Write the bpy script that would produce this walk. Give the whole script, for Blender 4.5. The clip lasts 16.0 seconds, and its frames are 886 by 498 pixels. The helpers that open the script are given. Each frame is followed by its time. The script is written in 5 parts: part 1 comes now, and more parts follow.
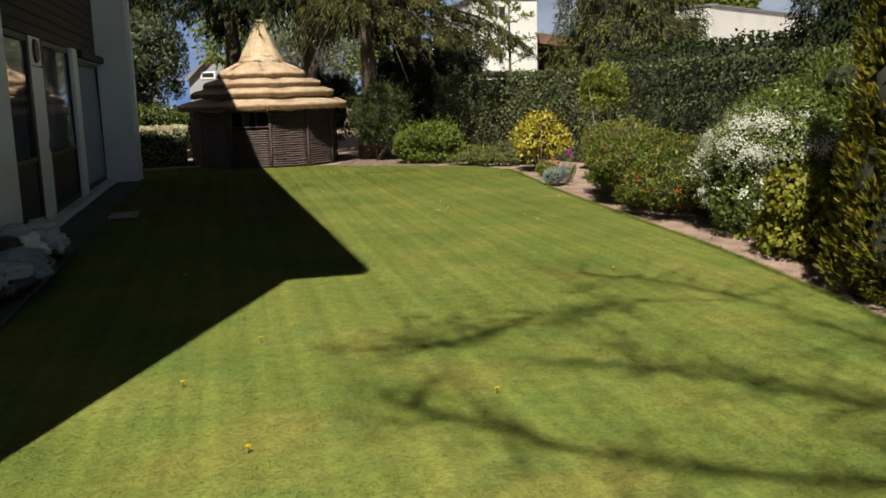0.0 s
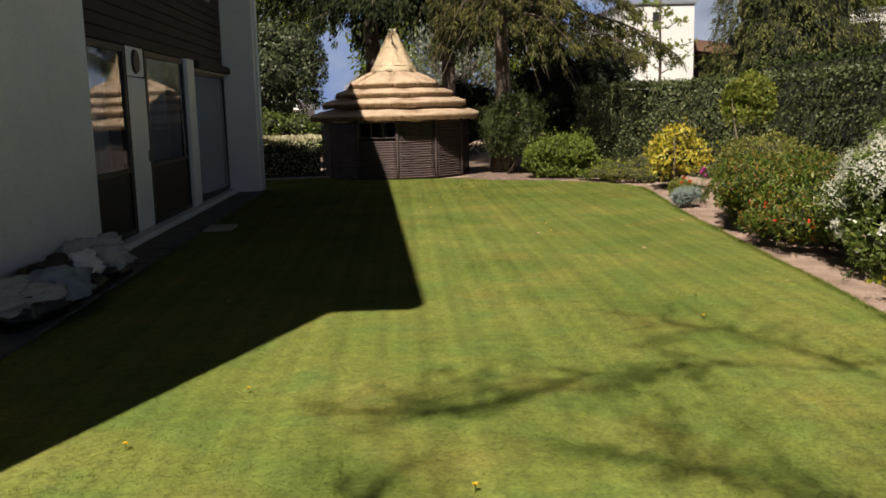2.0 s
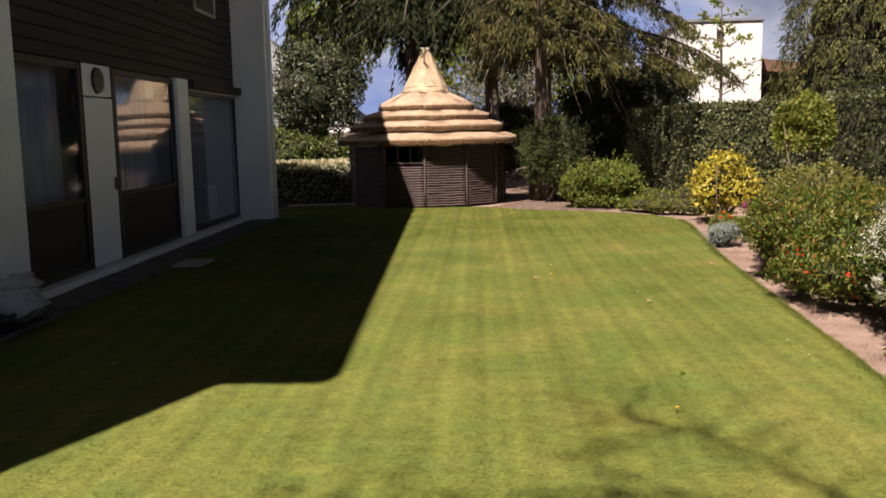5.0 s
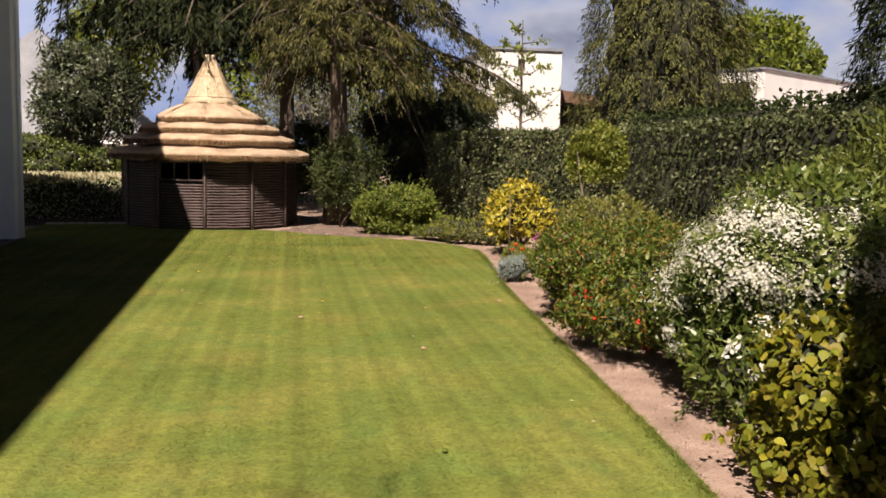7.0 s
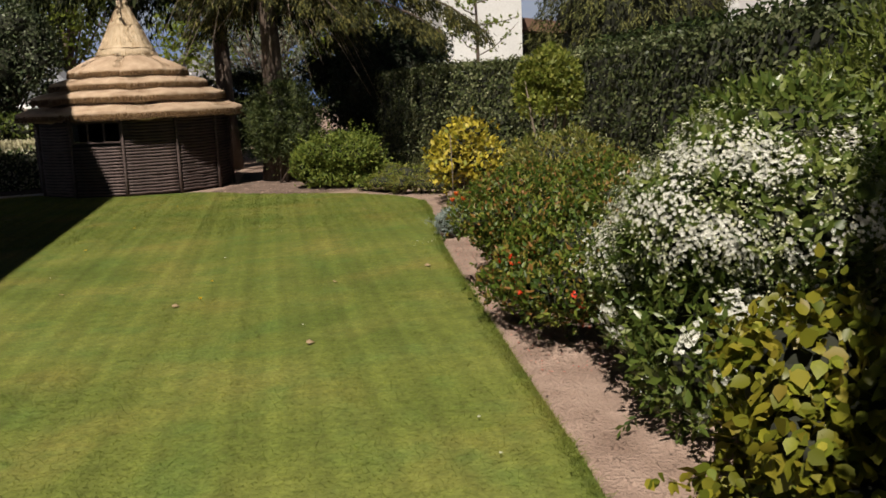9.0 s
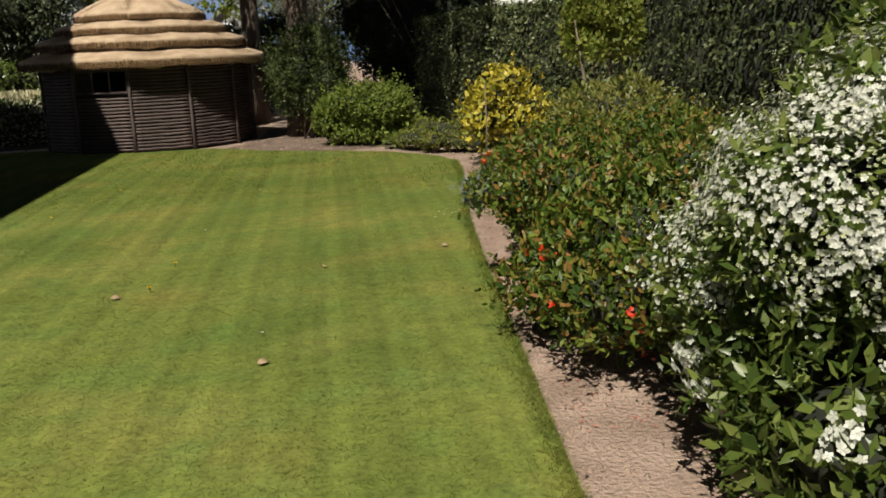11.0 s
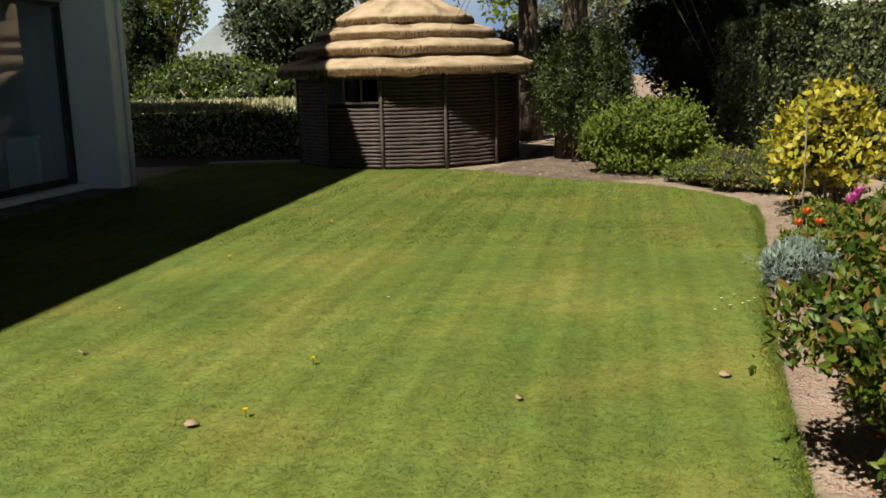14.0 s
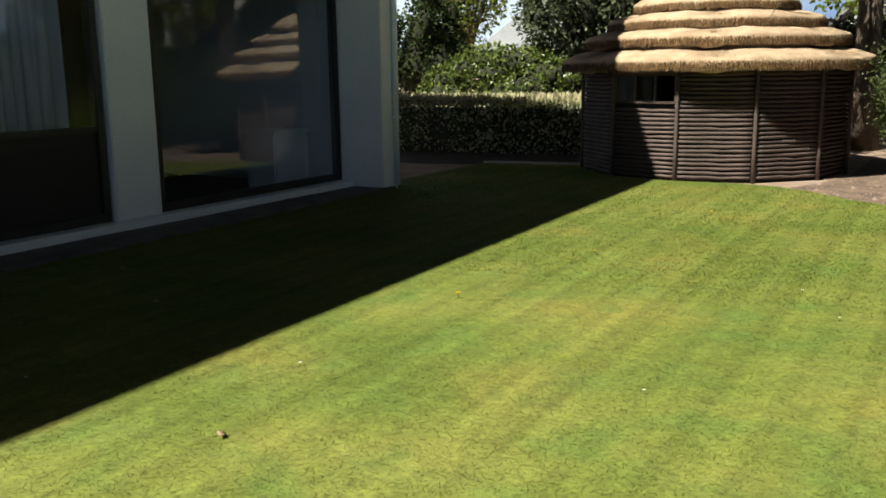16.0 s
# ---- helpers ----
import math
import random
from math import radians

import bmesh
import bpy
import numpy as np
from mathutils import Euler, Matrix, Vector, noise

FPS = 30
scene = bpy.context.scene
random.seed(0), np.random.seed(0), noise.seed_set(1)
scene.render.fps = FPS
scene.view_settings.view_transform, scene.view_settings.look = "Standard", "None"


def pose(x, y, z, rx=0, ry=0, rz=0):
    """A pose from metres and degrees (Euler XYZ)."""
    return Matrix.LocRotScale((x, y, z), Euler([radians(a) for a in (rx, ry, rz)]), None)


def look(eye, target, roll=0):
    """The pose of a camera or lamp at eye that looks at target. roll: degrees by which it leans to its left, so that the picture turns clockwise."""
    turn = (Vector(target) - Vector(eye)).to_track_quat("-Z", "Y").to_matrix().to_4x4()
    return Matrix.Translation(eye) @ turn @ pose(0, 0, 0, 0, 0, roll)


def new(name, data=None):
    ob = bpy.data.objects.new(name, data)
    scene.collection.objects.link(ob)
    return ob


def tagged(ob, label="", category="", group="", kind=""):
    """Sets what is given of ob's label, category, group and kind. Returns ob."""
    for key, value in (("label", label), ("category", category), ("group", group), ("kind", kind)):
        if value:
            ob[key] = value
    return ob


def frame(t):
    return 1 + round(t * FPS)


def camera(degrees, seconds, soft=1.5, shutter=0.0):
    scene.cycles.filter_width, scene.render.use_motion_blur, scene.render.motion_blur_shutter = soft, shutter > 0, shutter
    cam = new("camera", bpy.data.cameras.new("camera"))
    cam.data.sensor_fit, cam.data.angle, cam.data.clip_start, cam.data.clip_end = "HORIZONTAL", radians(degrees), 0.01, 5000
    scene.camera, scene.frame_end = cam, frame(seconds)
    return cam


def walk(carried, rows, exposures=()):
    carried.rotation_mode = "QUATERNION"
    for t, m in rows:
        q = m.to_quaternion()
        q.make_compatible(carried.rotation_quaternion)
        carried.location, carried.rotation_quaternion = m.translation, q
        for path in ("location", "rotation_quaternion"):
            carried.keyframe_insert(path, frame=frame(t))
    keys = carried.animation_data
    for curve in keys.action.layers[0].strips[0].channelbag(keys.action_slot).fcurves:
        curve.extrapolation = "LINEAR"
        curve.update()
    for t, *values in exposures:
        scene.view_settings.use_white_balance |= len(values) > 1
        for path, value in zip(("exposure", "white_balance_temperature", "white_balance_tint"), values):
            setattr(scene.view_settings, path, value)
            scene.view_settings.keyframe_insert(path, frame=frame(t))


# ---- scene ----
cam = camera(52.9, 16.0, soft=1.65)
PATH = [
    (0, (-2.093, -2.692, 1.547), (-1.631, -0.776, 1.204), -1.6),
    (0.5, (-1.825, -2.473, 1.533), (-1.381, -0.56, 1.156), -0.1),
    (1, (-1.515, -2.304, 1.553), (-1.241, -0.348, 1.238), -0.6),
    (1.5, (-1.262, -2.151, 1.566), (-1.046, -0.188, 1.252), -1.1),
    (2, (-1.08, -1.882, 1.563), (-0.982, 0.091, 1.249), -1.4),
    (2.5, (-0.907, -1.675, 1.56), (-0.904, 0.303, 1.263), -1.7),
    (3, (-0.646, -1.488, 1.559), (-0.712, 0.492, 1.286), -1.2),
    (3.5, (-0.485, -1.313, 1.561), (-0.523, 0.664, 1.265), -1.3),
    (6, (0.221, 0.096, 1.565), (0.122, 2.079, 1.322), -1.1),
    (6.5, (0.277, 0.354, 1.557), (0.362, 2.334, 1.295), -1.6),
    (7, (0.511, 0.719, 1.529), (0.853, 2.678, 1.316), 1.3),
    (7.5, (0.718, 1.005, 1.515), (1.206, 2.926, 1.245), -1.6),
    (8, (1.016, 1.376, 1.474), (1.46, 3.306, 1.195), -2.6),
    (8.5, (1.217, 1.749, 1.443), (1.629, 3.681, 1.131), -0.2),
    (9, (1.41, 2.116, 1.475), (1.772, 4.053, 1.134), -2.5),
    (11.5, (1.987, 3.981, 1.308), (2.167, 5.924, 0.869), -2.3),
    (12, (2.069, 4.354, 1.302), (2.161, 6.309, 0.89), -1.8),
    (12.5, (2.137, 4.78, 1.297), (2.163, 6.737, 0.885), 0.1),
    (13, (2.13, 5.143, 1.315), (2.158, 7.1, 0.901), -2.5),
    (13.5, (2.194, 5.518, 1.319), (1.944, 7.466, 0.94), -1.4),
    (14, (2.224, 5.87, 1.306), (1.838, 7.794, 0.919), -1.5),
    (14.5, (2.199, 6.301, 1.317), (1.625, 8.173, 0.909), -0.2),
    (15, (2.199, 6.704, 1.334), (1.454, 8.526, 0.978), 1.6),
    (15.5, (2.084, 7.037, 1.308), (1.18, 8.789, 0.969), 0.9),
    (16, (1.964, 7.344, 1.336), (0.972, 9.036, 0.943), -0.7),
]
walk(cam, [(t, look(eye, target, roll)) for t, eye, target, roll in PATH],
     exposures=[(0, 0.78, 6500, 8), (3.5, 0.92, 6700, 20), (6, 1.08, 6750, 26), (7, 1.06, 6900, 22), (7.5, 0.78, 6800, 20), (8, 0.60, 6700, 18), (9, 0.48, 6500, 14), (11.5, 0.56, 6400, 6), (12.5, 0.74, 6400, 7),
                (14, 0.76, 6450, 1), (15, 0.92, 6450, 2), (16, 1.24, 6450, 3)])

# ---------------------------------------------------------------- light
SUN_EL, SUN_DIR = radians(50), Vector((0.39, 0.92, 0)).normalized()   # shadows run along SUN_DIR
world = bpy.data.worlds.new("world")
scene.world = world
world.use_nodes = True
wn = world.node_tree
sky = wn.nodes.new("ShaderNodeTexSky")
sky.sky_type, sky.sun_disc = "NISHITA", False
sky.sun_elevation = SUN_EL
sky.sun_rotation = math.atan2(-SUN_DIR.x, -SUN_DIR.y)
wn.links.new(sky.outputs[0], wn.nodes["Background"].inputs[0])
wn.nodes["Background"].inputs[1].default_value = 0.0012
sun = new("sun", bpy.data.lights.new("sun", "SUN"))
sun.data.energy, sun.data.angle, sun.data.color = 5.0, radians(0.5), (1.0, 0.93, 0.80)
to_sun = Vector((-SUN_DIR.x * math.cos(SUN_EL), -SUN_DIR.y * math.cos(SUN_EL), math.sin(SUN_EL)))
sun.matrix_world = look(to_sun * 40, (0, 0, 0))

# ---------------------------------------------------------------- helpers
rng = np.random.default_rng(7)


def unit(v):
    return v / np.maximum(np.linalg.norm(v, axis=-1, keepdims=True), 1e-9)


def tri_mesh(name, verts, tris):
    """A mesh from arrays of vertices (n, 3) and triangles (m, 3)."""
    me = bpy.data.meshes.new(name)
    verts, tris = np.asarray(verts, np.float32), np.asarray(tris, np.int32)
    me.vertices.add(len(verts))
    me.vertices.foreach_set("co", verts.ravel())
    me.loops.add(tris.size)
    me.loops.foreach_set("vertex_index", tris.ravel())
    me.polygons.add(len(tris))
    me.polygons.foreach_set("loop_start", np.arange(0, tris.size, 3, dtype=np.int32))
    me.update(calc_edges=True)
    return me


def thing(name, label, category, at=(0, 0, 0), group="", kind=""):
    ob = new(name)
    ob.empty_display_size = 0.1
    ob.location = at
    return tagged(ob, label, category, group, kind)


def under(ob, parent):
    if parent is not None:
        ob.parent = parent
    return ob


def part(name, bm, material, parent=None, label="", smooth=False):
    """Links a bmesh (or a finished mesh) as one mesh object under a thing or a part."""
    if isinstance(bm, bpy.types.Mesh):
        me = bm
    else:
        me = bpy.data.meshes.new(name)
        bm.normal_update()
        bm.to_mesh(me)
        bm.free()
    if material is not None:
        me.materials.clear()
        me.materials.append(material)
    if smooth:
        me.polygons.foreach_set("use_smooth", [True] * len(me.polygons))
    ob = under(new(name, me), parent)
    if label:
        ob["label"] = label
    return ob


def box(x0, x1, y0, y1, z0, z1, bevel=0.0, bm=None):
    bm = bm or bmesh.new()
    made = bmesh.ops.create_cube(bm, size=1.0, matrix=Matrix.Translation(((x0 + x1) / 2, (y0 + y1) / 2, (z0 + z1) / 2))
                                 @ Matrix.Diagonal((x1 - x0, y1 - y0, z1 - z0, 1)))
    if bevel:
        edges = list({e for v in made["verts"] for e in v.link_edges})
        bmesh.ops.bevel(bm, geom=edges, offset=bevel, segments=2, affect="EDGES")
    return bm


def tube(points, radii, sides=8, wob=0.0):
    """A tapered, slightly uneven tube along points: arrays of vertices and triangles."""
    pts = np.array(points, float)
    n = len(pts)
    tang = unit(np.gradient(pts, axis=0))
    ref = np.array([0.31, 0.77, 0.55])
    u = unit(np.cross(tang, ref))
    v = np.cross(tang, u)
    ang = np.linspace(0, 2 * np.pi, sides, endpoint=False)
    r = np.array(radii, float)[:, None] * (1 + wob * rng.uniform(-1, 1, (n, sides)))
    vs = pts[:, None] + r[..., None] * (np.cos(ang)[None, :, None] * u[:, None] + np.sin(ang)[None, :, None] * v[:, None])
    vs = vs.reshape(-1, 3)
    i = np.arange(n - 1)[:, None] * sides
    j = np.arange(sides)[None]
    k = (j + 1) % sides
    a, b, c, d = i + j, i + k, i + sides + k, i + sides + j
    tris = np.concatenate([np.stack([a, b, c], -1).reshape(-1, 3), np.stack([a, c, d], -1).reshape(-1, 3)])
    caps = [[0, (s + 1), s] for s in range(1, sides - 1)]
    top = (n - 1) * sides
    caps += [[top, top + s, top + s + 1] for s in range(1, sides - 1)]
    return vs, np.concatenate([tris, np.array(caps)])


def joined(pieces):
    vs, ts, at = [], [], 0
    for v, t in pieces:
        vs.append(v)
        ts.append(np.asarray(t) + at)
        at += len(v)
    return np.concatenate(vs), np.concatenate(ts)


def blades(P, A, N, length, width, fold=0.12, mid=0.5):
    """Leaves, petals, sprays: from P along A, facing N; each is folded along its midrib."""
    n = len(P)
    A = unit(A)
    B = unit(np.cross(N, A))
    C = np.cross(A, B)
    L = np.broadcast_to(np.asarray(length, float), (n,))[:, None]
    W = np.broadcast_to(np.asarray(width, float), (n,))[:, None]
    q = P + A * L * mid
    v = np.stack([P, q + B * W / 2 + C * W * fold, P + A * L, q - B * W / 2 + C * W * fold], 1).reshape(-1, 3)
    o = np.arange(n)[:, None] * 4
    t = np.concatenate([o + [[0, 2, 1]], o + [[0, 3, 2]]])
    return v, t


def broad_leaves(P, A, N, length, width, curl=0.12):
    """Larger leaves with a rounded outline and a drooping tip: six triangles each."""
    n = len(P)
    A = unit(A)
    B = unit(np.cross(N, A))
    C = np.cross(A, B)
    L = np.broadcast_to(np.asarray(length, float), (n,))[:, None]
    W = np.broadcast_to(np.asarray(width, float), (n,))[:, None]

    def at(s, w, h):
        return P + A * L * s + B * W * w / 2 + C * L * h

    v = np.stack([at(0, 0, 0), at(.22, .85, .03), at(.55, .95, .02), at(1, 0, -curl), at(.55, -.95, .02), at(.22, -.85, .03), at(.5, 0, -.06)], 1).reshape(-1, 3)
    o = np.arange(n)[:, None] * 7
    t = np.concatenate([o + [[6, a, b]] for a, b in ((1, 0), (2, 1), (3, 2), (4, 3), (5, 4), (0, 5))])
    return v, t


def scatter(n):
    return unit(rng.normal(size=(n, 3)))


def value_noise(P, f, seed=0.0):
    """A cheap smooth bumpiness in -1..1."""
    a = np.sin(P[:, 0] * f * 1.7 + seed + 1.3 * np.sin(P[:, 1] * f * 1.1 + seed)) + np.sin(P[:, 1] * f * 1.9 + 2 * seed + 1.1 * np.sin(P[:, 2] * f * 1.3))
    return (a + np.sin(P[:, 2] * f * 2.1 + 3 * seed + 1.2 * np.sin(P[:, 0] * f * 0.9))) / 3


def sub_lobes(lobe, k, size, seed):
    """A lumpy crown: the ellipsoid and k smaller lumps round its surface."""
    g = np.random.default_rng(seed)
    c, r = np.array(lobe[:3]), np.array(lobe[3:])
    out = [tuple(c) + tuple(r * 0.86)]
    for _ in range(k):
        u = unit(g.normal(size=3))
        if u[2] < -0.55:
            u[2] *= -0.3
            u = unit(u)
        s = size * g.uniform(0.7, 1.35)
        out.append(tuple(c + u * r * (1 - 0.55 * s)) + tuple(np.maximum(r * s, 0.03)))
    return out


def shell(lobes, n, depth=0.22, floor=0.03):
    """n places on and just under the surface of a union of ellipsoids, with the outward direction."""
    L = np.array(lobes)
    area = (L[:, 3] * L[:, 4] + L[:, 4] * L[:, 5] + L[:, 3] * L[:, 5])
    Ps, Ns, have = [], [], 0
    while have < n:
        m = n * 2
        k = rng.choice(len(L), m, p=area / area.sum())
        u = scatter(m)
        r = 1 - depth * rng.random(m) ** 1.6
        P = L[k, :3] + u * L[k, 3:] * r[:, None]
        keep = P[:, 2] > floor
        for i, lo in enumerate(L):
            d = np.linalg.norm((P - lo[:3]) / lo[3:], axis=1)
            keep &= (d > 0.80) | (k == i)
        Ps.append(P[keep])
        Ns.append(unit(u[keep] / L[k[keep], 3:]))
        have += keep.sum()
    return np.concatenate(Ps)[:n], np.concatenate(Ns)[:n]


def core(lobes, scale=0.74):
    """The solid inside of a shrub, which blocks the view through and stands in for self-shadow."""
    pieces = []
    for c in lobes:
        bm = bmesh.new()
        bmesh.ops.create_icosphere(bm, subdivisions=2, radius=1)
        v = np.array([x.co[:] for x in bm.verts])
        t = np.array([[x.index for x in f.verts] for f in bm.faces])
        bm.free()
        v = v * (1 + 0.12 * rng.uniform(-1, 1, (len(v), 1))) * np.array(c[3:]) * scale + np.array(c[:3])
        v[:, 2] = np.maximum(v[:, 2], -0.02)
        pieces.append((v, t))
    return joined(pieces)


# ---------------------------------------------------------------- materials
def material(name, rough=0.6, metal=0.0, spec=0.5):
    m = bpy.data.materials.new(name)
    m.use_nodes = True
    b = m.node_tree.nodes["Principled BSDF"]
    b.inputs["Roughness"].default_value, b.inputs["Metallic"].default_value = rough, metal
    b.inputs["Specular IOR Level"].default_value = spec
    return m, m.node_tree, b


def noise_node(nt, scale, detail=4.0, stretch=None, coords="Object"):
    tex = nt.nodes.new("ShaderNodeTexNoise")
    tex.inputs["Scale"].default_value, tex.inputs["Detail"].default_value = scale, detail
    co = nt.nodes.new("ShaderNodeTexCoord")
    if stretch:
        mp = nt.nodes.new("ShaderNodeMapping")
        mp.inputs["Scale"].default_value = stretch
        nt.links.new(co.outputs[coords], mp.inputs[0])
        nt.links.new(mp.outputs[0], tex.inputs["Vector"])
    else:
        nt.links.new(co.outputs[coords], tex.inputs["Vector"])
    return tex.outputs["Fac"]


def ramp(nt, fac, stops):
    r = nt.nodes.new("ShaderNodeValToRGB")
    while len(r.color_ramp.elements) < len(stops):
        r.color_ramp.elements.new(0.5)
    for e, (p, c) in zip(r.color_ramp.elements, stops):
        e.position, e.color = p, (*c, 1)
    nt.links.new(fac, r.inputs[0])
    return r.outputs[0]


def mix(nt, a, b, fac, how="MIX"):
    n = nt.nodes.new("ShaderNodeMix")
    n.data_type, n.blend_type = "RGBA", how
    for sock, val in ((n.inputs[0], fac), (n.inputs[6], a), (n.inputs[7], b)):
        if isinstance(val, (int, float)):
            sock.default_value = val
        elif isinstance(val, tuple):
            sock.default_value = (*val, 1)
        else:
            nt.links.new(val, sock)
    return n.outputs[2]


def bump(nt, b, height, strength, distance=0.01):
    n = nt.nodes.new("ShaderNodeBump")
    n.inputs["Strength"].default_value, n.inputs["Distance"].default_value = strength, distance
    nt.links.new(height, n.inputs["Height"])
    nt.links.new(n.outputs[0], b.inputs["Normal"])


def plain(name, dark, light, scale=4.0, fine=60.0, rough=0.6, metal=0.0, spec=0.5, relief=0.25, dist=0.004, stretch=None):
    """Two-scale mottled surface with fine relief."""
    m, nt, b = material(name, rough, metal, spec)
    big, small = noise_node(nt, scale, 5, stretch), noise_node(nt, fine, 3, stretch)
    col = ramp(nt, big, [(0.3, dark), (0.7, light)])
    shade = ramp(nt, small, [(0.25, (0.82,) * 3), (0.75, (1.0,) * 3)])
    nt.links.new(mix(nt, col, shade, 1.0, "MULTIPLY"), b.inputs["Base Color"])
    bump(nt, b, small, relief, dist)
    return m


def foliage(name, stops, rough=0.45, spec=0.4, through_light=0.3, patch=1.5, patch_dark=0.75):
    """Leaves: each its own tint, patches over the plant, some light passing through."""
    m, nt, b = material(name, rough, 0.0, spec)
    geo = nt.nodes.new("ShaderNodeNewGeometry")
    col = ramp(nt, geo.outputs["Random Per Island"], stops)
    wash = ramp(nt, noise_node(nt, patch, 3), [(0.35, (patch_dark,) * 3), (0.65, (1.0,) * 3)])
    col = mix(nt, col, wash, 1.0, "MULTIPLY")
    nt.links.new(col, b.inputs["Base Color"])
    tr = nt.nodes.new("ShaderNodeBsdfTranslucent")
    nt.links.new(col, tr.inputs[0])
    mx = nt.nodes.new("ShaderNodeMixShader")
    mx.inputs[0].default_value = through_light
    nt.links.new(b.outputs[0], mx.inputs[1])
    nt.links.new(tr.outputs[0], mx.inputs[2])
    nt.links.new(mx.outputs[0], nt.nodes["Material Output"].inputs[0])
    return m


def lawn_material(name, rough, gain, through_light=0.0):
    """Mown grass: mowing stripes along the garden, yellowish worn patches, fine mottling."""
    m, nt, b = material(name, rough, 0.0, 0.25)

    def g(*c):
        return tuple(x * gain for x in c)

    base = ramp(nt, noise_node(nt, 0.8, 7), [(0.32, g(0.112, 0.146, 0.026)), (0.52, g(0.158, 0.186, 0.036)), (0.72, g(0.210, 0.220, 0.052))])
    worn = ramp(nt, noise_node(nt, 1.3, 5), [(0.50, (0, 0, 0)), (0.74, (0.65, 0.65, 0.65))])
    base = mix(nt, base, g(0.290, 0.225, 0.060), worn)
    lush = ramp(nt, noise_node(nt, 2.6, 4), [(0.48, (0, 0, 0)), (0.70, (0.75, 0.75, 0.75))])
    base = mix(nt, base, g(0.110, 0.175, 0.036), lush)
    co = nt.nodes.new("ShaderNodeTexCoord")
    for scale, turn, lo, hi in ((0.62, 2, 0.97, 1.02), (1.05, -2.0, 0.92, 1.03), (2.3, 3.0, 0.94, 1.03)):
        wv = nt.nodes.new("ShaderNodeTexWave")
        wv.wave_type, wv.bands_direction = "BANDS", "X"
        wv.inputs["Scale"].default_value, wv.inputs["Distortion"].default_value = scale, 2.2
        wv.inputs["Detail"].default_value, wv.inputs["Detail Scale"].default_value = 3.0, 0.6
        mp = nt.nodes.new("ShaderNodeMapping")
        mp.inputs["Scale"].default_value = (1.0, 0.10, 1.0)
        mp.inputs["Rotation"].default_value = (0, 0, radians(turn))
        nt.links.new(co.outputs["Object"], mp.inputs[0])
        nt.links.new(mp.outputs[0], wv.inputs[0])
        base = mix(nt, base, ramp(nt, wv.outputs["Fac"], [(0.2, (lo,) * 3), (0.8, (hi,) * 3)]), 1.0, "MULTIPLY")
    fine = noise_node(nt, 38.0, 4)
    base = mix(nt, base, ramp(nt, fine, [(0.28, (0.70,) * 3), (0.72, (1.14,) * 3)]), 1.0, "MULTIPLY")
    base = mix(nt, base, ramp(nt, noise_node(nt, 11.0, 5), [(0.3, (0.80,) * 3), (0.7, (1.10,) * 3)]), 1.0, "MULTIPLY")
    nt.links.new(base, b.inputs["Base Color"])
    if through_light:
        tr = nt.nodes.new("ShaderNodeBsdfTranslucent")
        nt.links.new(base, tr.inputs[0])
        mx = nt.nodes.new("ShaderNodeMixShader")
        mx.inputs[0].default_value = through_light
        nt.links.new(b.outputs[0], mx.inputs[1])
        nt.links.new(tr.outputs[0], mx.inputs[2])
        nt.links.new(mx.outputs[0], nt.nodes["Material Output"].inputs[0])
    else:
        bump(nt, b, fine, 0.3, 0.010)
    return m


LAWN = lawn_material("lawn", 0.85, 0.96)
SOIL = plain("soil", (0.22, 0.148, 0.112), (0.40, 0.29, 0.23), 3.0, 45.0, 0.95, relief=0.9, dist=0.03)
SHADE_GROUND = plain("shade_dark_ground", (0.03, 0.022, 0.016), (0.07, 0.05, 0.038), 4.0, 40.0, 0.95, relief=1.0, dist=0.04)
MULCH = plain("bark_mulch", (0.10, 0.066, 0.050), (0.22, 0.15, 0.115), 4.0, 40.0, 0.95, relief=1.0, dist=0.04)
RENDER_WHITE = plain("white_render", (0.78, 0.78, 0.78), (0.86, 0.86, 0.86), 1.5, 45.0, 0.8, relief=0.35)
GABLE_GREY = plain("grey_wall", (0.24, 0.24, 0.26), (0.32, 0.32, 0.34), 0.7, 12.0, 0.8)
HOUSE_WHITE = plain("far_white_render", (0.58, 0.58, 0.57), (0.72, 0.72, 0.71), 0.7, 20.0, 0.8)
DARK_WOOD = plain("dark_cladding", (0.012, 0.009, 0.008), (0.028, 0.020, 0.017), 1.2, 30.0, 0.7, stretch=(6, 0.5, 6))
DARK_FRAME = plain("dark_frame", (0.012, 0.011, 0.010), (0.022, 0.020, 0.018), 3.0, 40.0, 0.45)
WHITE_PAINT = plain("white_paint", (0.80, 0.82, 0.84), (0.86, 0.88, 0.90), 2.0, 60.0, 0.45, relief=0.08)
PAVING = plain("paving", (0.09, 0.085, 0.08), (0.17, 0.16, 0.15), 2.5, 50.0, 0.9, relief=0.5)
PALE_STONE = plain("pale_stone", (0.36, 0.34, 0.30), (0.50, 0.47, 0.42), 3.0, 60.0, 0.9, relief=0.5)
LOG = plain("weathered_log", (0.042, 0.028, 0.025), (0.115, 0.080, 0.073), 5.0, 50.0, 0.8, relief=0.7, stretch=(1, 1, 6))
HUT_DARK = plain("hut_inside", (0.012, 0.009, 0.008), (0.022, 0.017, 0.014), 3.0, 40.0, 0.9)
THATCH = plain("thatch", (0.39, 0.27, 0.175), (0.57, 0.425, 0.295), 5.0, 70.0, 0.9, relief=0.9, dist=0.03, stretch=(1, 1, 0.35))
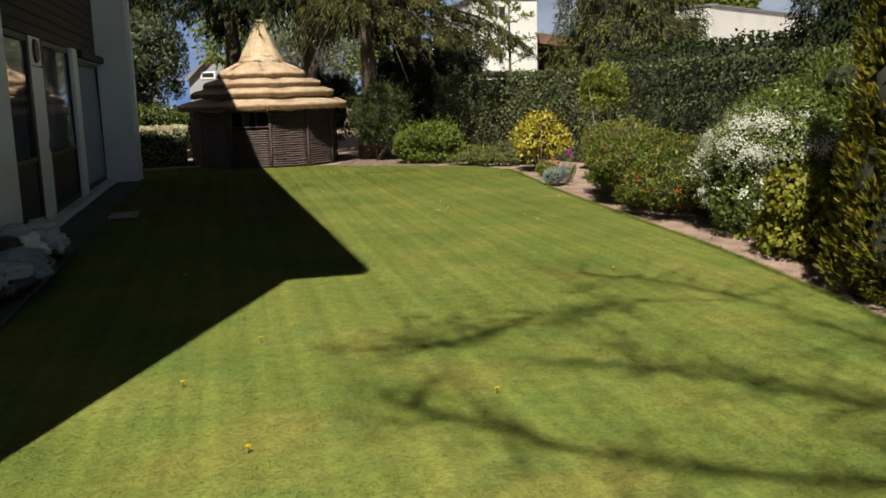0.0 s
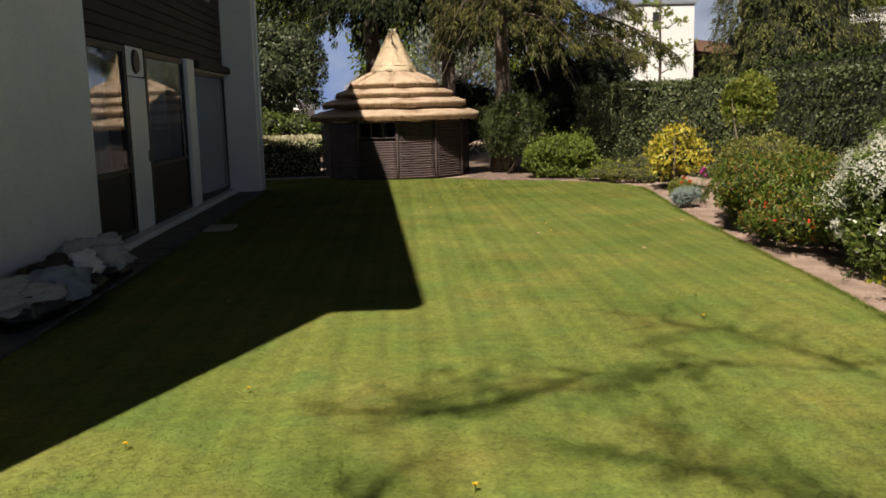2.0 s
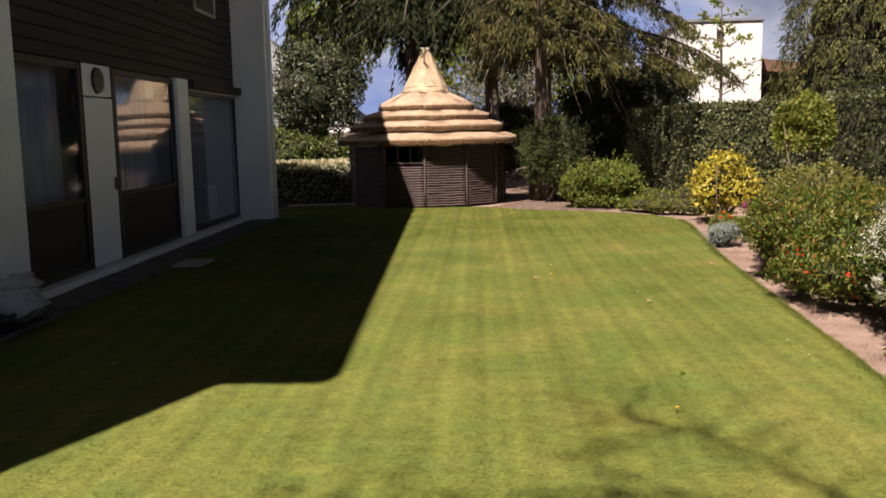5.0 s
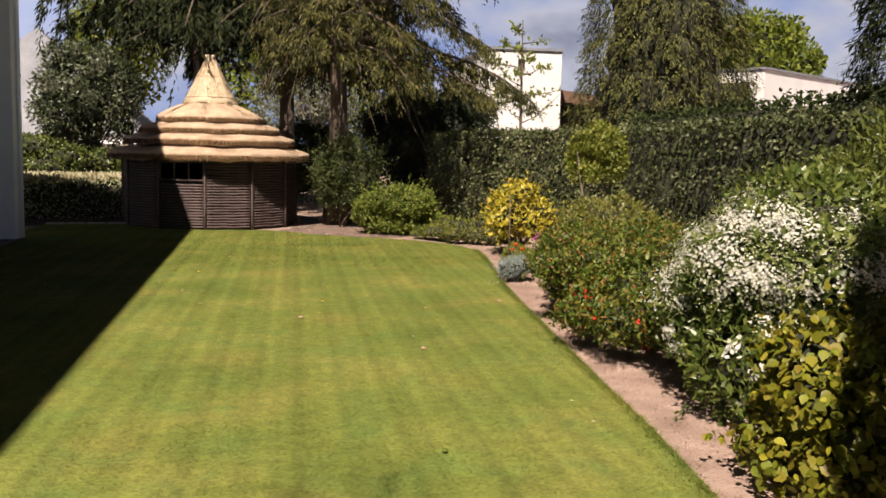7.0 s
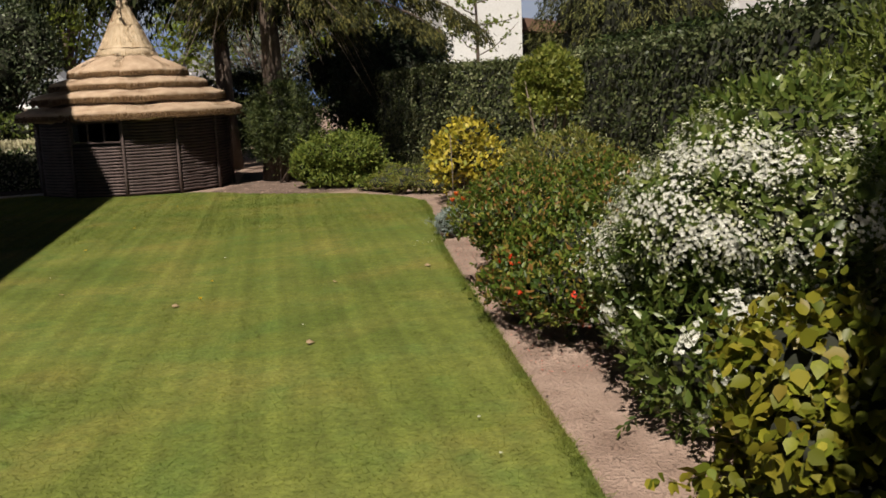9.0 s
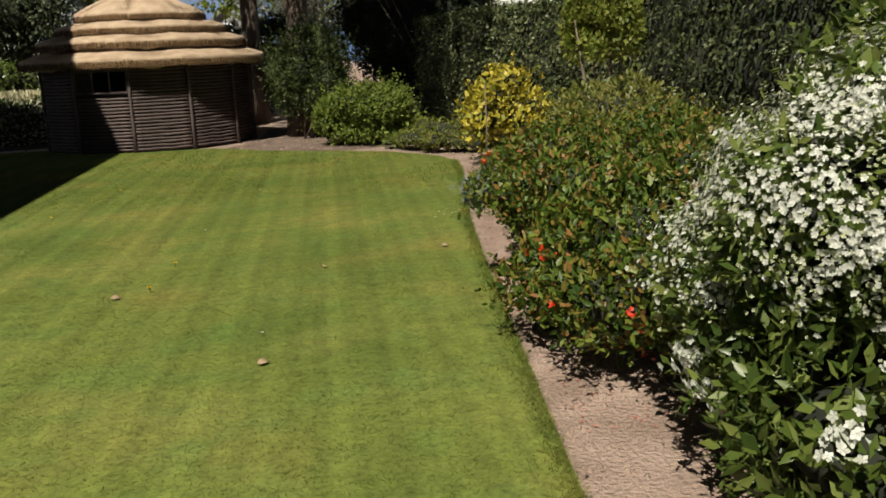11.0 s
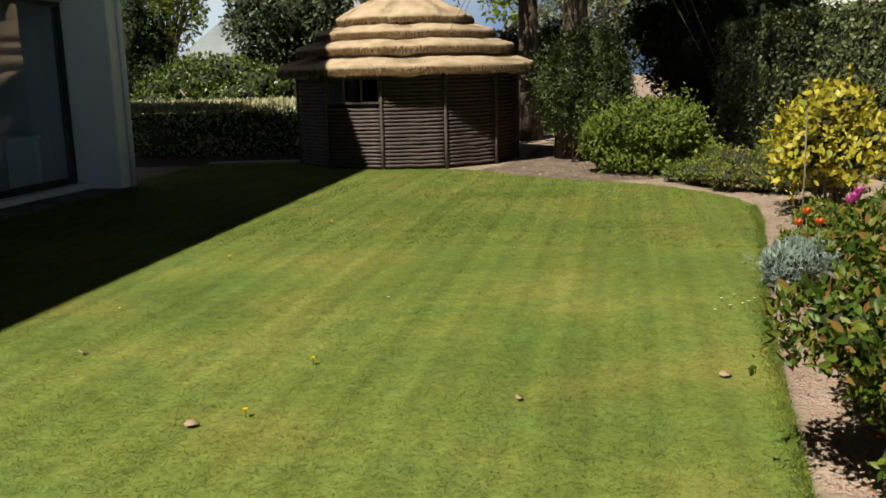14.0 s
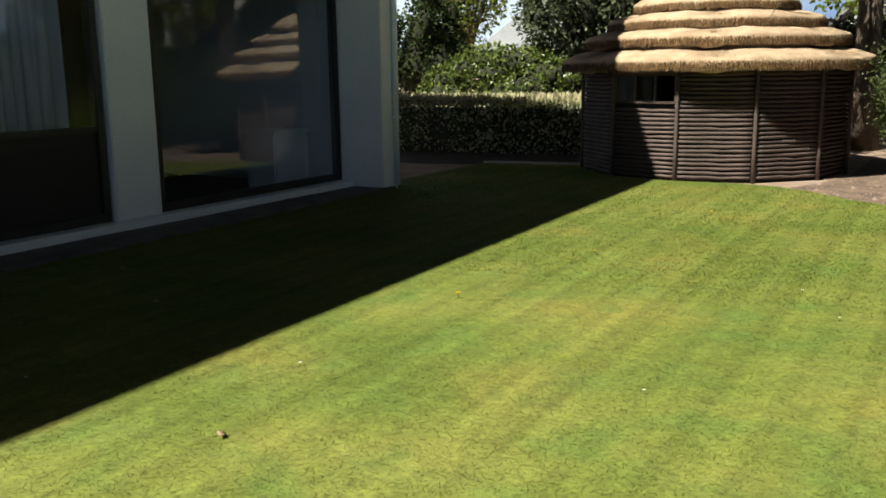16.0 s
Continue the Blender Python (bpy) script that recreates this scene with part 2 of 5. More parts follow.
STRAW = foliage("straw", [(0.0, (0.20, 0.125, 0.070)), (0.5, (0.43, 0.315, 0.205)), (1.0, (0.62, 0.50, 0.365))], 0.8, 0.2, 0.15, 3.0, 0.85)
PALE_THATCH = plain("pale_thatch", (0.46, 0.355, 0.23), (0.62, 0.50, 0.35), 5.0, 70.0, 0.9, relief=0.8, dist=0.02, stretch=(1, 1, 0.35))
PALE_STRAW = foliage("pale_straw", [(0.0, (0.38, 0.28, 0.165)), (1.0, (0.66, 0.53, 0.37))], 0.8, 0.2, 0.15, 3.0, 0.9)
# brown cut ends, coloured darker still to suggest shadow gaps under the tiers
SHADED_STRAW_END = foliage("shaded_straw_ends", [(0.0, (0.045, 0.024, 0.011)), (0.5, (0.125, 0.070, 0.030)), (1.0, (0.29, 0.18, 0.09))], 0.85, 0.2, 0.1, 3.0, 0.8)
BARK = plain("bark", (0.055, 0.040, 0.030), (0.15, 0.11, 0.085), 5.0, 35.0, 0.95, relief=1.0, dist=0.04, stretch=(1, 1, 0.3))
# near-black colour of the plant cores: self-shadow between the leaves, painted in
SHADE_CORE = plain("twigs", (0.012, 0.015, 0.007), (0.028, 0.030, 0.014), 8.0, 60.0, 0.95)
DEAD_TWIG = plain("dead_twigs", (0.11, 0.085, 0.06), (0.20, 0.16, 0.12), 8.0, 60.0, 0.9)
GLASS, gnt, gb = material("window_glass", 0.02, 0.0, 0.5)
gb.inputs["Transmission Weight"].default_value = 1.0
gb.inputs["IOR"].default_value = 1.5
gb.inputs["Base Color"].default_value = (0.66, 0.70, 0.70, 1)
CURTAIN = plain("net_curtain", (0.42, 0.43, 0.45), (0.62, 0.63, 0.65), 3.0, 50.0, 0.9, stretch=(1, 8, 0.4))
ROOF_SLATE = plain("grey_roof", (0.15, 0.16, 0.18), (0.23, 0.24, 0.265), 1.0, 12.0, 0.8)
BROWN_BOARD = plain("brown_boarding", (0.13, 0.07, 0.045), (0.22, 0.12, 0.08), 2.0, 20.0, 0.8)
PLASTIC, pnt, pb = material("clear_plastic", 0.18, 0.0, 0.6)
pb.inputs["Base Color"].default_value = (0.80, 0.84, 0.90, 1)
pb.inputs["Transmission Weight"].default_value = 0.45
bump(pnt, pb, noise_node(pnt, 22.0, 5), 0.8, 0.02)
CLOTH_BLUE = plain("pale_blue_cloth", (0.20, 0.25, 0.32), (0.36, 0.42, 0.50), 5.0, 90.0, 0.85, relief=0.6)
CLOTH_BROWN = plain("brown_cloth", (0.045, 0.032, 0.030), (0.09, 0.068, 0.06), 5.0, 90.0, 0.9, relief=0.6)
BLACK_PLASTIC = plain("black_sack", (0.012, 0.012, 0.013), (0.025, 0.025, 0.027), 6.0, 30.0, 0.4)

GRASS = lawn_material("grass_blades", 0.6, 1.30, 0.55)
IVY = foliage("ivy_leaf", [(0, (0.036, 0.052, 0.016)), (0.6, (0.092, 0.112, 0.038)), (1, (0.20, 0.205, 0.105))], 0.5, 0.28, 0.12)
# darker copy of the ivy leaf: shade on the near hedge, held in the colour
SHADED_IVY = foliage("shaded_ivy_leaf", [(0, (0.024, 0.036, 0.012)), (0.6, (0.060, 0.076, 0.026)), (0.88, (0.105, 0.118, 0.050)), (1, (0.17, 0.18, 0.10))], 0.52, 0.25, 0.08)
YEW = foliage("yew_leaf", [(0, (0.012, 0.022, 0.007)), (0.8, (0.036, 0.054, 0.015)), (1, (0.065, 0.085, 0.022))], 0.65, 0.12, 0.12)
UNDER_LEAF = foliage("under_conifer_leaf", [(0, (0.022, 0.036, 0.010)), (0.6, (0.060, 0.082, 0.022)), (1, (0.13, 0.15, 0.045))], 0.5, 0.3, 0.2)
BOX_LEAF = foliage("bright_shrub_leaf", [(0, (0.07, 0.11, 0.016)), (0.6, (0.145, 0.19, 0.028)), (1, (0.23, 0.26, 0.05))], 0.55, 0.25)
YELLOW_LEAF = foliage("yellow_leaf", [(0, (0.24, 0.21, 0.014)), (0.35, (0.45, 0.37, 0.03)), (0.75, (0.60, 0.48, 0.07)), (0.86, (0.40, 0.38, 0.06)), (1, (0.17, 0.21, 0.03))], 0.45, 0.3)
LIME_LEAF = foliage("lime_leaf", [(0, (0.10, 0.14, 0.018)), (0.6, (0.21, 0.24, 0.038)), (1, (0.33, 0.33, 0.07))], 0.5, 0.3, 0.45)
OLIVE_LEAF = foliage("olive_leaf", [(0, (0.085, 0.11, 0.02)), (0.6, (0.16, 0.175, 0.032)), (1, (0.24, 0.20, 0.05))], 0.45, 0.35)
RED_SHRUB = foliage("glossy_leaf", [(0, (0.026, 0.056, 0.008)), (0.45, (0.080, 0.125, 0.016)), (0.74, (0.17, 0.195, 0.028)), (0.90, (0.20, 0.13, 0.030)), (1, (0.26, 0.12, 0.040))], 0.45, 0.28, 0.28)
CHOISYA = foliage("shrub_leaf", [(0, (0.042, 0.072, 0.014)), (0.6, (0.105, 0.145, 0.026)), (1, (0.19, 0.22, 0.055))], 0.35, 0.45)
TALL_LEAF = foliage("lance_leaf", [(0, (0.055, 0.085, 0.014)), (0.6, (0.115, 0.150, 0.025)), (1, (0.19, 0.215, 0.045))], 0.4, 0.4)
PETAL = foliage("white_petal", [(0, (0.48, 0.48, 0.41)), (1, (0.74, 0.74, 0.68))], 0.6, 0.2, 0.3, 3.0, 0.85)
CREAM_SHOOT = foliage("cream_shoot", [(0, (0.36, 0.34, 0.18)), (1, (0.72, 0.66, 0.46))], 0.5, 0.3, 0.3)
CREAM = foliage("cream_bud", [(0, (0.30, 0.33, 0.16)), (1, (0.56, 0.56, 0.40))], 0.6, 0.2, 0.25, 3.0, 0.9)
GOLD_BIG = foliage("golden_broad_leaf", [(0, (0.085, 0.11, 0.010)), (0.5, (0.165, 0.165, 0.014)), (0.85, (0.25, 0.22, 0.022)), (1, (0.19, 0.145, 0.022))], 0.45, 0.35)
GOLD_LEAF, glnt, glb = material("golden_single_leaf", 0.55, 0.0, 0.2)
oi = glnt.nodes.new("ShaderNodeObjectInfo")
glc = ramp(glnt, oi.outputs["Random"], [(0, (0.09, 0.115, 0.009)), (0.5, (0.165, 0.17, 0.013)), (0.85, (0.24, 0.225, 0.02)), (1, (0.18, 0.15, 0.02))])
glnt.links.new(mix(glnt, glc, ramp(glnt, noise_node(glnt, 60.0, 3), [(0.3, (0.8,) * 3), (0.7, (1.0,) * 3)]), 1.0, "MULTIPLY"), glb.inputs["Base Color"])
GOLD_CYP = foliage("golden_cypress_frond", [(0, (0.06, 0.075, 0.006)), (0.5, (0.135, 0.125, 0.010)), (1, (0.26, 0.20, 0.016))], 0.6, 0.25, 0.25, 2.2, 0.5)
SPRUCE = foliage("spruce_needles", [(0, (0.016, 0.022, 0.007)), (0.55, (0.060, 0.064, 0.017)), (1, (0.19, 0.17, 0.048))], 0.65, 0.15, 0.12, 1.6, 0.35)
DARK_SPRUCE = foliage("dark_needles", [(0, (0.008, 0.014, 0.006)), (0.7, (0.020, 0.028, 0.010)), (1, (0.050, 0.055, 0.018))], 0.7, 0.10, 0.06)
GREEN_CYP = foliage("cypress_sprays", [(0, (0.030, 0.038, 0.010)), (0.6, (0.085, 0.092, 0.026)), (1, (0.17, 0.165, 0.05))], 0.65, 0.15, 0.12, 1.6, 0.55)
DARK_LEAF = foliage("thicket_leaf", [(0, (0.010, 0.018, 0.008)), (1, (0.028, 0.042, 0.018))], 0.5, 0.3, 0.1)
GREY_TREE = foliage("grey_green_leaf", [(0, (0.030, 0.046, 0.019)), (0.6, (0.070, 0.092, 0.038)), (1, (0.17, 0.19, 0.11))], 0.46, 0.32, 0.2)
SILVER_LEAF = foliage("silver_tree_leaf", [(0, (0.10, 0.13, 0.09)), (0.6, (0.22, 0.25, 0.20)), (1, (0.36, 0.38, 0.33))], 0.5, 0.3, 0.3)
FRESH = foliage("fresh_leaf", [(0, (0.09, 0.135, 0.015)), (1, (0.21, 0.25, 0.035))], 0.5, 0.3, 0.4)
VARIEGATED = foliage("pale_edged_leaf", [(0, (0.06, 0.10, 0.03)), (0.45, (0.12, 0.16, 0.05)), (0.6, (0.42, 0.40, 0.25)), (1, (0.60, 0.57, 0.40))], 0.45, 0.35)
HEDGE_LEAF = foliage("hedge_leaf", [(0, (0.03, 0.06, 0.014)), (1, (0.09, 0.13, 0.03))], 0.4, 0.4)
SILVER = foliage("silver_leaf", [(0, (0.13, 0.17, 0.15)), (1, (0.30, 0.35, 0.32))], 0.7, 0.2, 0.1)
RED = foliage("red_flower", [(0, (0.50, 0.02, 0.008)), (1, (0.75, 0.07, 0.015))], 0.5, 0.3, 0.25)
ORANGE = foliage("orange_flower", [(0, (0.70, 0.10, 0.015)), (1, (0.80, 0.20, 0.03))], 0.5, 0.3, 0.25)
PINK = foliage("pink_flower", [(0, (0.50, 0.05, 0.30)), (1, (0.75, 0.16, 0.50))], 0.5, 0.3, 0.3)
DANDELION = foliage("yellow_flower", [(0, (0.75, 0.48, 0.01)), (1, (0.85, 0.60, 0.03))], 0.5, 0.3, 0.2)
FALLEN = foliage("fallen_petal", [(0, (0.42, 0.10, 0.07)), (1, (0.62, 0.30, 0.24))], 0.7, 0.2, 0.2)
DRY_LEAF = foliage("dry_leaf", [(0, (0.25, 0.15, 0.07)), (1, (0.55, 0.42, 0.28))], 0.7, 0.2, 0.2)

# ---------------------------------------------------------------- ground
def edge_x(y):
    """The lawn's edge along the flower bed."""
    return float(np.interp(y, [-9, 0, 2.2, 4.4, 5.4, 6.4, 7.7, 9.4, 10.8, 12.6, 13.8, 14.6], [1.2, 1.75, 2.10, 2.45, 2.56, 2.64, 2.75, 2.90, 3.04, 3.29, 3.44, 3.50]))


outline = [(edge_x(y), y) for y in np.arange(-9, 14.61, 0.4)]
outline += [(3.40, 15.1), (3.12, 15.65), (2.70, 16.15), (2.2, 16.5), (1.63, 16.76), (1.0, 17.15), (0.55, 17.65), (0.1, 17.95), (-0.45, 18.0), (-1.05, 17.95)]
outline += [(-1.9, 18.15), (-2.55, 18.85), (-2.7, 19.15), (-4.12, 18.88), (-4.12, 16.25), (-3.70, 16.2), (-3.70, -9)]

bm = bmesh.new()
bmesh.ops.create_circle(bm, cap_ends=True, segments=48, radius=260)
ground = tagged(part("ground", bm, SOIL), "bare brown garden soil and ground", "ground", kind="structure")
ground.location.z = -0.03

# the lawn: a gently uneven sheet cut to the outline, with a turf edge
poly = np.array(outline)


def inside(x, y, grow=0.0):
    res = np.zeros(x.shape, bool)
    j = len(poly) - 1
    for i in range(len(poly)):
        xi, yi = poly[i]
        xj, yj = poly[j]
        cross = ((yi > y) != (yj > y)) & (x < (xj - xi) * (y - yi) / (yj - yi + 1e-12) + xi)
        res ^= cross
        j = i
    return res


bm = bmesh.new()
face = bm.faces.new([bm.verts.new((x, y, 0)) for x, y in outline])
rim = bmesh.ops.extrude_face_region(bm, geom=[face])
for v in [g for g in rim["geom"] if isinstance(g, bmesh.types.BMVert)]:
    v.co.z = -0.05
bmesh.ops.triangulate(bm, faces=bm.faces[:])
bmesh.ops.recalc_face_normals(bm, faces=bm.faces[:])
lawn = tagged(part("lawn", bm, LAWN), "striped mown green lawn with yellowish worn patches", "lawn", kind="structure")


def grass_blades():
    rows = []
    for x0, x1, y0, y1, dens, h in ((-3.7, 3.0, -1.6, 3.2, 6000, 0.0076), (-3.7, 3.2, 3.2, 12.5, 7400, 0.0070), (-3.7, 3.6, 12.5, 15.0, 4200, 0.012), (-4.2, 3.6, 15.0, 19.2, 2400, 0.020)):
        n = int((x1 - x0) * (y1 - y0) * dens)
        p = np.stack([rng.uniform(x0, x1, n), rng.uniform(y0, y1, n), np.zeros(n)], 1)
        p = p[inside(p[:, 0], p[:, 1])]
        rows.append((p, np.full(len(p), h)))
    # longer tufts along the cut edge
    ys = rng.uniform(-1, 14.6, 16000)
    xs = np.array([edge_x(y) for y in ys]) - np.abs(rng.normal(0, 0.035, len(ys)))
    rows.append((np.stack([xs, ys, np.zeros(len(ys))], 1), np.full(len(ys), 0.032)))
    P = np.concatenate([r[0] for r in rows])
    H = np.concatenate([r[1] for r in rows])
    n = len(P)
    H = H * rng.uniform(0.4, 1.1, n) * (1 + 0.22 * value_noise(P, 2.0) + 0.30 * value_noise(P, 13.0, 2.0))
    lean = rng.normal(0, 2.0, (n, 2)) * np.where(H > 0.018, .4, 1.0)[:, None]
    a = rng.uniform(0, np.pi, n)
    w = rng.uniform(0.0014, 0.0028, n) * np.where(P[:, 1] > 12.5, 1.7, 1.0)
    side = np.stack([np.cos(a) * w, np.sin(a) * w, np.zeros(n)], 1)
    tip = P + np.stack([lean[:, 0] * H, lean[:, 1] * H, H], 1)
    v = np.stack([P - side, P + side, tip], 1).reshape(-1, 3)
    return tri_mesh("grass", v, np.arange(3 * n).reshape(-1, 3))


tagged(part("grass", grass_blades(), GRASS), "short mown grass blades over the lawn", "grass", kind="stuff")


patch = [(0.2, 17.9), (0.75, 17.35), (1.3, 16.95), (2.0, 16.75), (2.9, 17.2), (3.3, 18.2), (3.4, 20.0), (2.6, 21.8), (0.8, 22.0), (0.75, 19.5), (0.5, 18.6)]
bm = bmesh.new()
bm.faces.new([bm.verts.new((x, y, 0.0)) for x, y in patch])
mulch = tagged(part("mulch", bm, MULCH), "dark brown bark mulch beside the summerhouse", "mulch", kind="structure")
mulch.location.z = -0.025
# dark sheet behind the kerb: the shade on the soil there, put into its colour
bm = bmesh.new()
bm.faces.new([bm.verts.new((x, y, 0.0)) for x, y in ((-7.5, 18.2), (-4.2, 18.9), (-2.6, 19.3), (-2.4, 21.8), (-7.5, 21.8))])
shade_bed = tagged(part("mulch", bm, SHADE_GROUND), "ground in front of the low hedge, coloured dark for shade", "mulch", kind="structure")
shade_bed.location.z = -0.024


def soil_crumbs():
    n = 9000
    ys = rng.uniform(1.5, 17.2, n)
    xs = np.array([edge_x(min(y, 14.5)) for y in ys]) + np.abs(rng.normal(0.05, 0.5, n))
    extra = 2500
    xs = np.concatenate([xs, rng.uniform(0.4, 2.6, extra)])
    ys = np.concatenate([ys, rng.uniform(17.0, 19.6, extra)])
    keep = ~inside(xs, ys)
    xs, ys = xs[keep], ys[keep]
    m = len(xs)
    r = rng.gamma(2.0, 0.0042, m)[:, None]
    base = np.array([[1, 0, 0], [-.5, .87, 0], [-.5, -.87, 0], [0, 0, .9]])
    off = (base[None] + rng.uniform(-.35, .35, (m, 4, 3))) * r[:, None]
    v = (np.stack([xs, ys, np.full(m, -0.031)], 1)[:, None] + off).reshape(-1, 3)
    o = np.arange(m)[:, None] * 4
    t = np.concatenate([o + [[0, 1, 3]], o + [[1, 2, 3]], o + [[2, 0, 3]]])
    return tri_mesh("soil_crumbs", v, t)


tagged(part("soil_crumbs", soil_crumbs(), SOIL), "loose crumbly brown soil and bark in the beds", "soil", kind="stuff")

# ---------------------------------------------------------------- the white house
WX, GX = -4.30, -4.38     # wall face, glazing face
H_TOP = 6.8
tagged(part("wall_near", box(-4.65, WX, 0.20, 7.88, -0.05, H_TOP - 0.25), RENDER_WHITE), "white rendered house wall", "wall", kind="structure")
tagged(part("wall_end", box(-4.65, -3.77, 15.80, 16.10, -0.05, H_TOP - 0.25, 0.01), RENDER_WHITE), "white rendered projecting end wall of the house", "wall", kind="structure")
tagged(part("wall_end_near", box(-4.65, -3.77, -0.10, 0.20, -0.05, H_TOP - 0.25, 0.01), RENDER_WHITE), "white rendered projecting end wall of the house", "wall", kind="structure")
tagged(part("wall_south", box(-14, -4.65, -0.1, 0.2, -0.05, H_TOP - 0.25), RENDER_WHITE), "white rendered house wall", "wall", kind="structure")
tagged(part("wall_north", box(-14, -4.65, 15.8, 16.1, -0.05, H_TOP - 0.25), RENDER_WHITE), "white rendered house wall", "wall", kind="structure")
tagged(part("wall_west", box(-14.3, -14, -0.1, 16.1, -0.05, H_TOP - 0.25), RENDER_WHITE), "white rendered house wall", "wall", kind="structure")
roof_slab = box(-14.4, -3.11, -0.1, 16.12, H_TOP - 0.25, H_TOP)
for v in roof_slab.verts:
    if v.co.x > -5 and v.co.y > 10:
        v.co.x = -3.60
tagged(part("flat_roof", roof_slab, RENDER_WHITE), "flat roof slab with a deep overhang", "roof", kind="structure")
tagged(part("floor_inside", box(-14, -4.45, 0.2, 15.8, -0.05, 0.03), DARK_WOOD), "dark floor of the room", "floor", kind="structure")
tagged(part("ceiling_inside", box(-14, -4.70, 0.2, 15.8, 2.55, 2.65), RENDER_WHITE), "plain ceiling of the room", "ceiling", kind="structure")
# added back wall; its near-black colour stands in for the room's dimness
tagged(part("wall_partition", box(-8.2, -8.1, 0.2, 15.8, 0.03, 2.55), DARK_WOOD), "back wall of the room, coloured dark for the dim interior", "wall", kind="structure")

# dark boarding above the windows, board by board
clad = thing("cladding", "dark brown horizontal timber boarding above the windows", "cladding", kind="structure")
part("backing", box(-4.68, -4.42, 7.88, 15.80, 2.42, H_TOP - 0.25), DARK_WOOD, clad)
z = 2.42
while z < H_TOP - 0.30:
    part("board", box(-4.42, -4.365 + 0.006 * (rng.random() - .5), 7.885, 15.795, z, z + 0.135, 0.008), DARK_WOOD, clad)
    z += 0.145
upper = thing("window_2", "small upper window with a pale frame in the dark boarding", "window", (-4.35, 14.2, 3.52), kind="structure")
for nm, b in (("window_frame", (-.01, .02, -.55, .55, 0, .05)), ("window_frame", (-.01, .02, -.55, .55, .95, 1.0)), ("window_frame", (-.01, .02, -.55, -.50, .05, .95)), ("window_frame", (-.01, .02, .50, .55, .05, .95))):
    part(nm, box(*b), PALE_STONE, upper)
part("pane", box(-.008, -.002, -.50, .50, .05, .95), DARK_FRAME, upper)

# sill and glazing
tagged(part("window_sill", box(-4.46, -4.20, 7.88, 15.80, -0.05, 0.085, 0.008), WHITE_PAINT), "white ledge under the tall windows", "sill", kind="structure")


def glazed_bay(name, y0, y1, z0, z1, label, rail=None):
    w = thing(name, label, "window", (GX, y0, 0), kind="structure")
    f = 0.075
    for b in ((0, f), (y1 - y0 - f, y1 - y0)):
        part("window_frame", box(-0.06, 0.03, b[0], b[1], z0, z1, 0.006), DARK_FRAME, w)
    for a, c in ((z0, z0 + f), (z1 - f, z1)) + (((rail, rail + 0.05),) if rail else ()):
        part("window_frame", box(-0.058, 0.028, f, y1 - y0 - f, a, c, 0.006), DARK_FRAME, w)
    if rail:
        part("panel", box(-0.03, 0.0, f, y1 - y0 - f, z0 + f, rail), DARK_WOOD, w, "dark solid panel below the pane")
        lo = rail + 0.05
    else:
        lo = z0 + f
    g = part("pane", box(-0.015, -0.009, f, y1 - y0 - f, lo, z1 - f), GLASS, w)
    g.visible_shadow = False
    mid_y, mid_z = (y1 - y0) / 2, (lo + z1) / 2
    # panes sit slightly out of true
    g.matrix_local = pose(0, mid_y, mid_z, 0, -0.5, -1.1) @ pose(0, -mid_y, -mid_z)
    return w


glazed_bay("window_1", 7.90, 9.40, 0.09, 2.40, "tall dark-framed window with a net curtain", 0.86)
glazed_bay("window_3", 10.28, 12.47, 0.09, 2.40, "wide dark-framed window with a net curtain", 0.86)
glazed_bay("window_4", 13.01, 15.78, 0.09, 2.27, "tall full-height dark-framed window of a dim room")
shutter = thing("roller_shutter", "dark roller shutter case with a pale rail over the end window", "shutter", (GX, 13.0, 0), kind="structure")
part("case", box(-0.05, 0.16, 0.0, 2.79, 2.285, 2.415, 0.012), DARK_WOOD, shutter)
part("bottom_rail", box(0.05, 0.085, 0.03, 2.76, 2.250, 2.283, 0.005), PALE_STONE, shutter, "pale metal bottom rail")
tagged(part("mullion", box(-4.47, -4.30, 12.49, 12.99, 0.086, 2.415, 0.01), WHITE_PAINT), "broad white post between two windows", "post", kind="structure")

door = thing("door_1", "plain white door panel with a fan in a square panel above", "door", (GX, 9.43, 0), kind="structure")
part("leaf", box(-0.05, 0.03, 0.0, 0.80, 0.10, 2.03, 0.006), WHITE_PAINT, door)
part("frame", box(-0.06, 0.035, -0.028, -0.002, 0.09, 2.415), DARK_FRAME, door)
part("frame", box(-0.06, 0.035, 0.802, 0.83, 0.09, 2.415), DARK_FRAME, door)
fanp = part("fan_panel", box(-0.05, 0.025, 0.0, 0.80, 2.05, 2.41, 0.006), WHITE_PAINT, door, "white square panel round the fan")
bm = bmesh.new()
bmesh.ops.create_cone(bm, cap_ends=True, segments=28, radius1=0.155, radius2=0.14, depth=0.03, matrix=pose(0.04, 0.40, 2.23, 0, 90, 0))
fan = part("fan", bm, DARK_FRAME, door, "round black extractor fan")
for i in range(5):
    part("fan_bar", box(0.056, 0.062, 0.29, 0.55, 2.13 + i * 0.05, 2.135 + i * 0.05), BLACK_PLASTIC, fan)
part("handle", box(0.03, 0.065, 0.70, 0.74, 0.95, 1.10, 0.008), PAVING, door, "grey door handle")


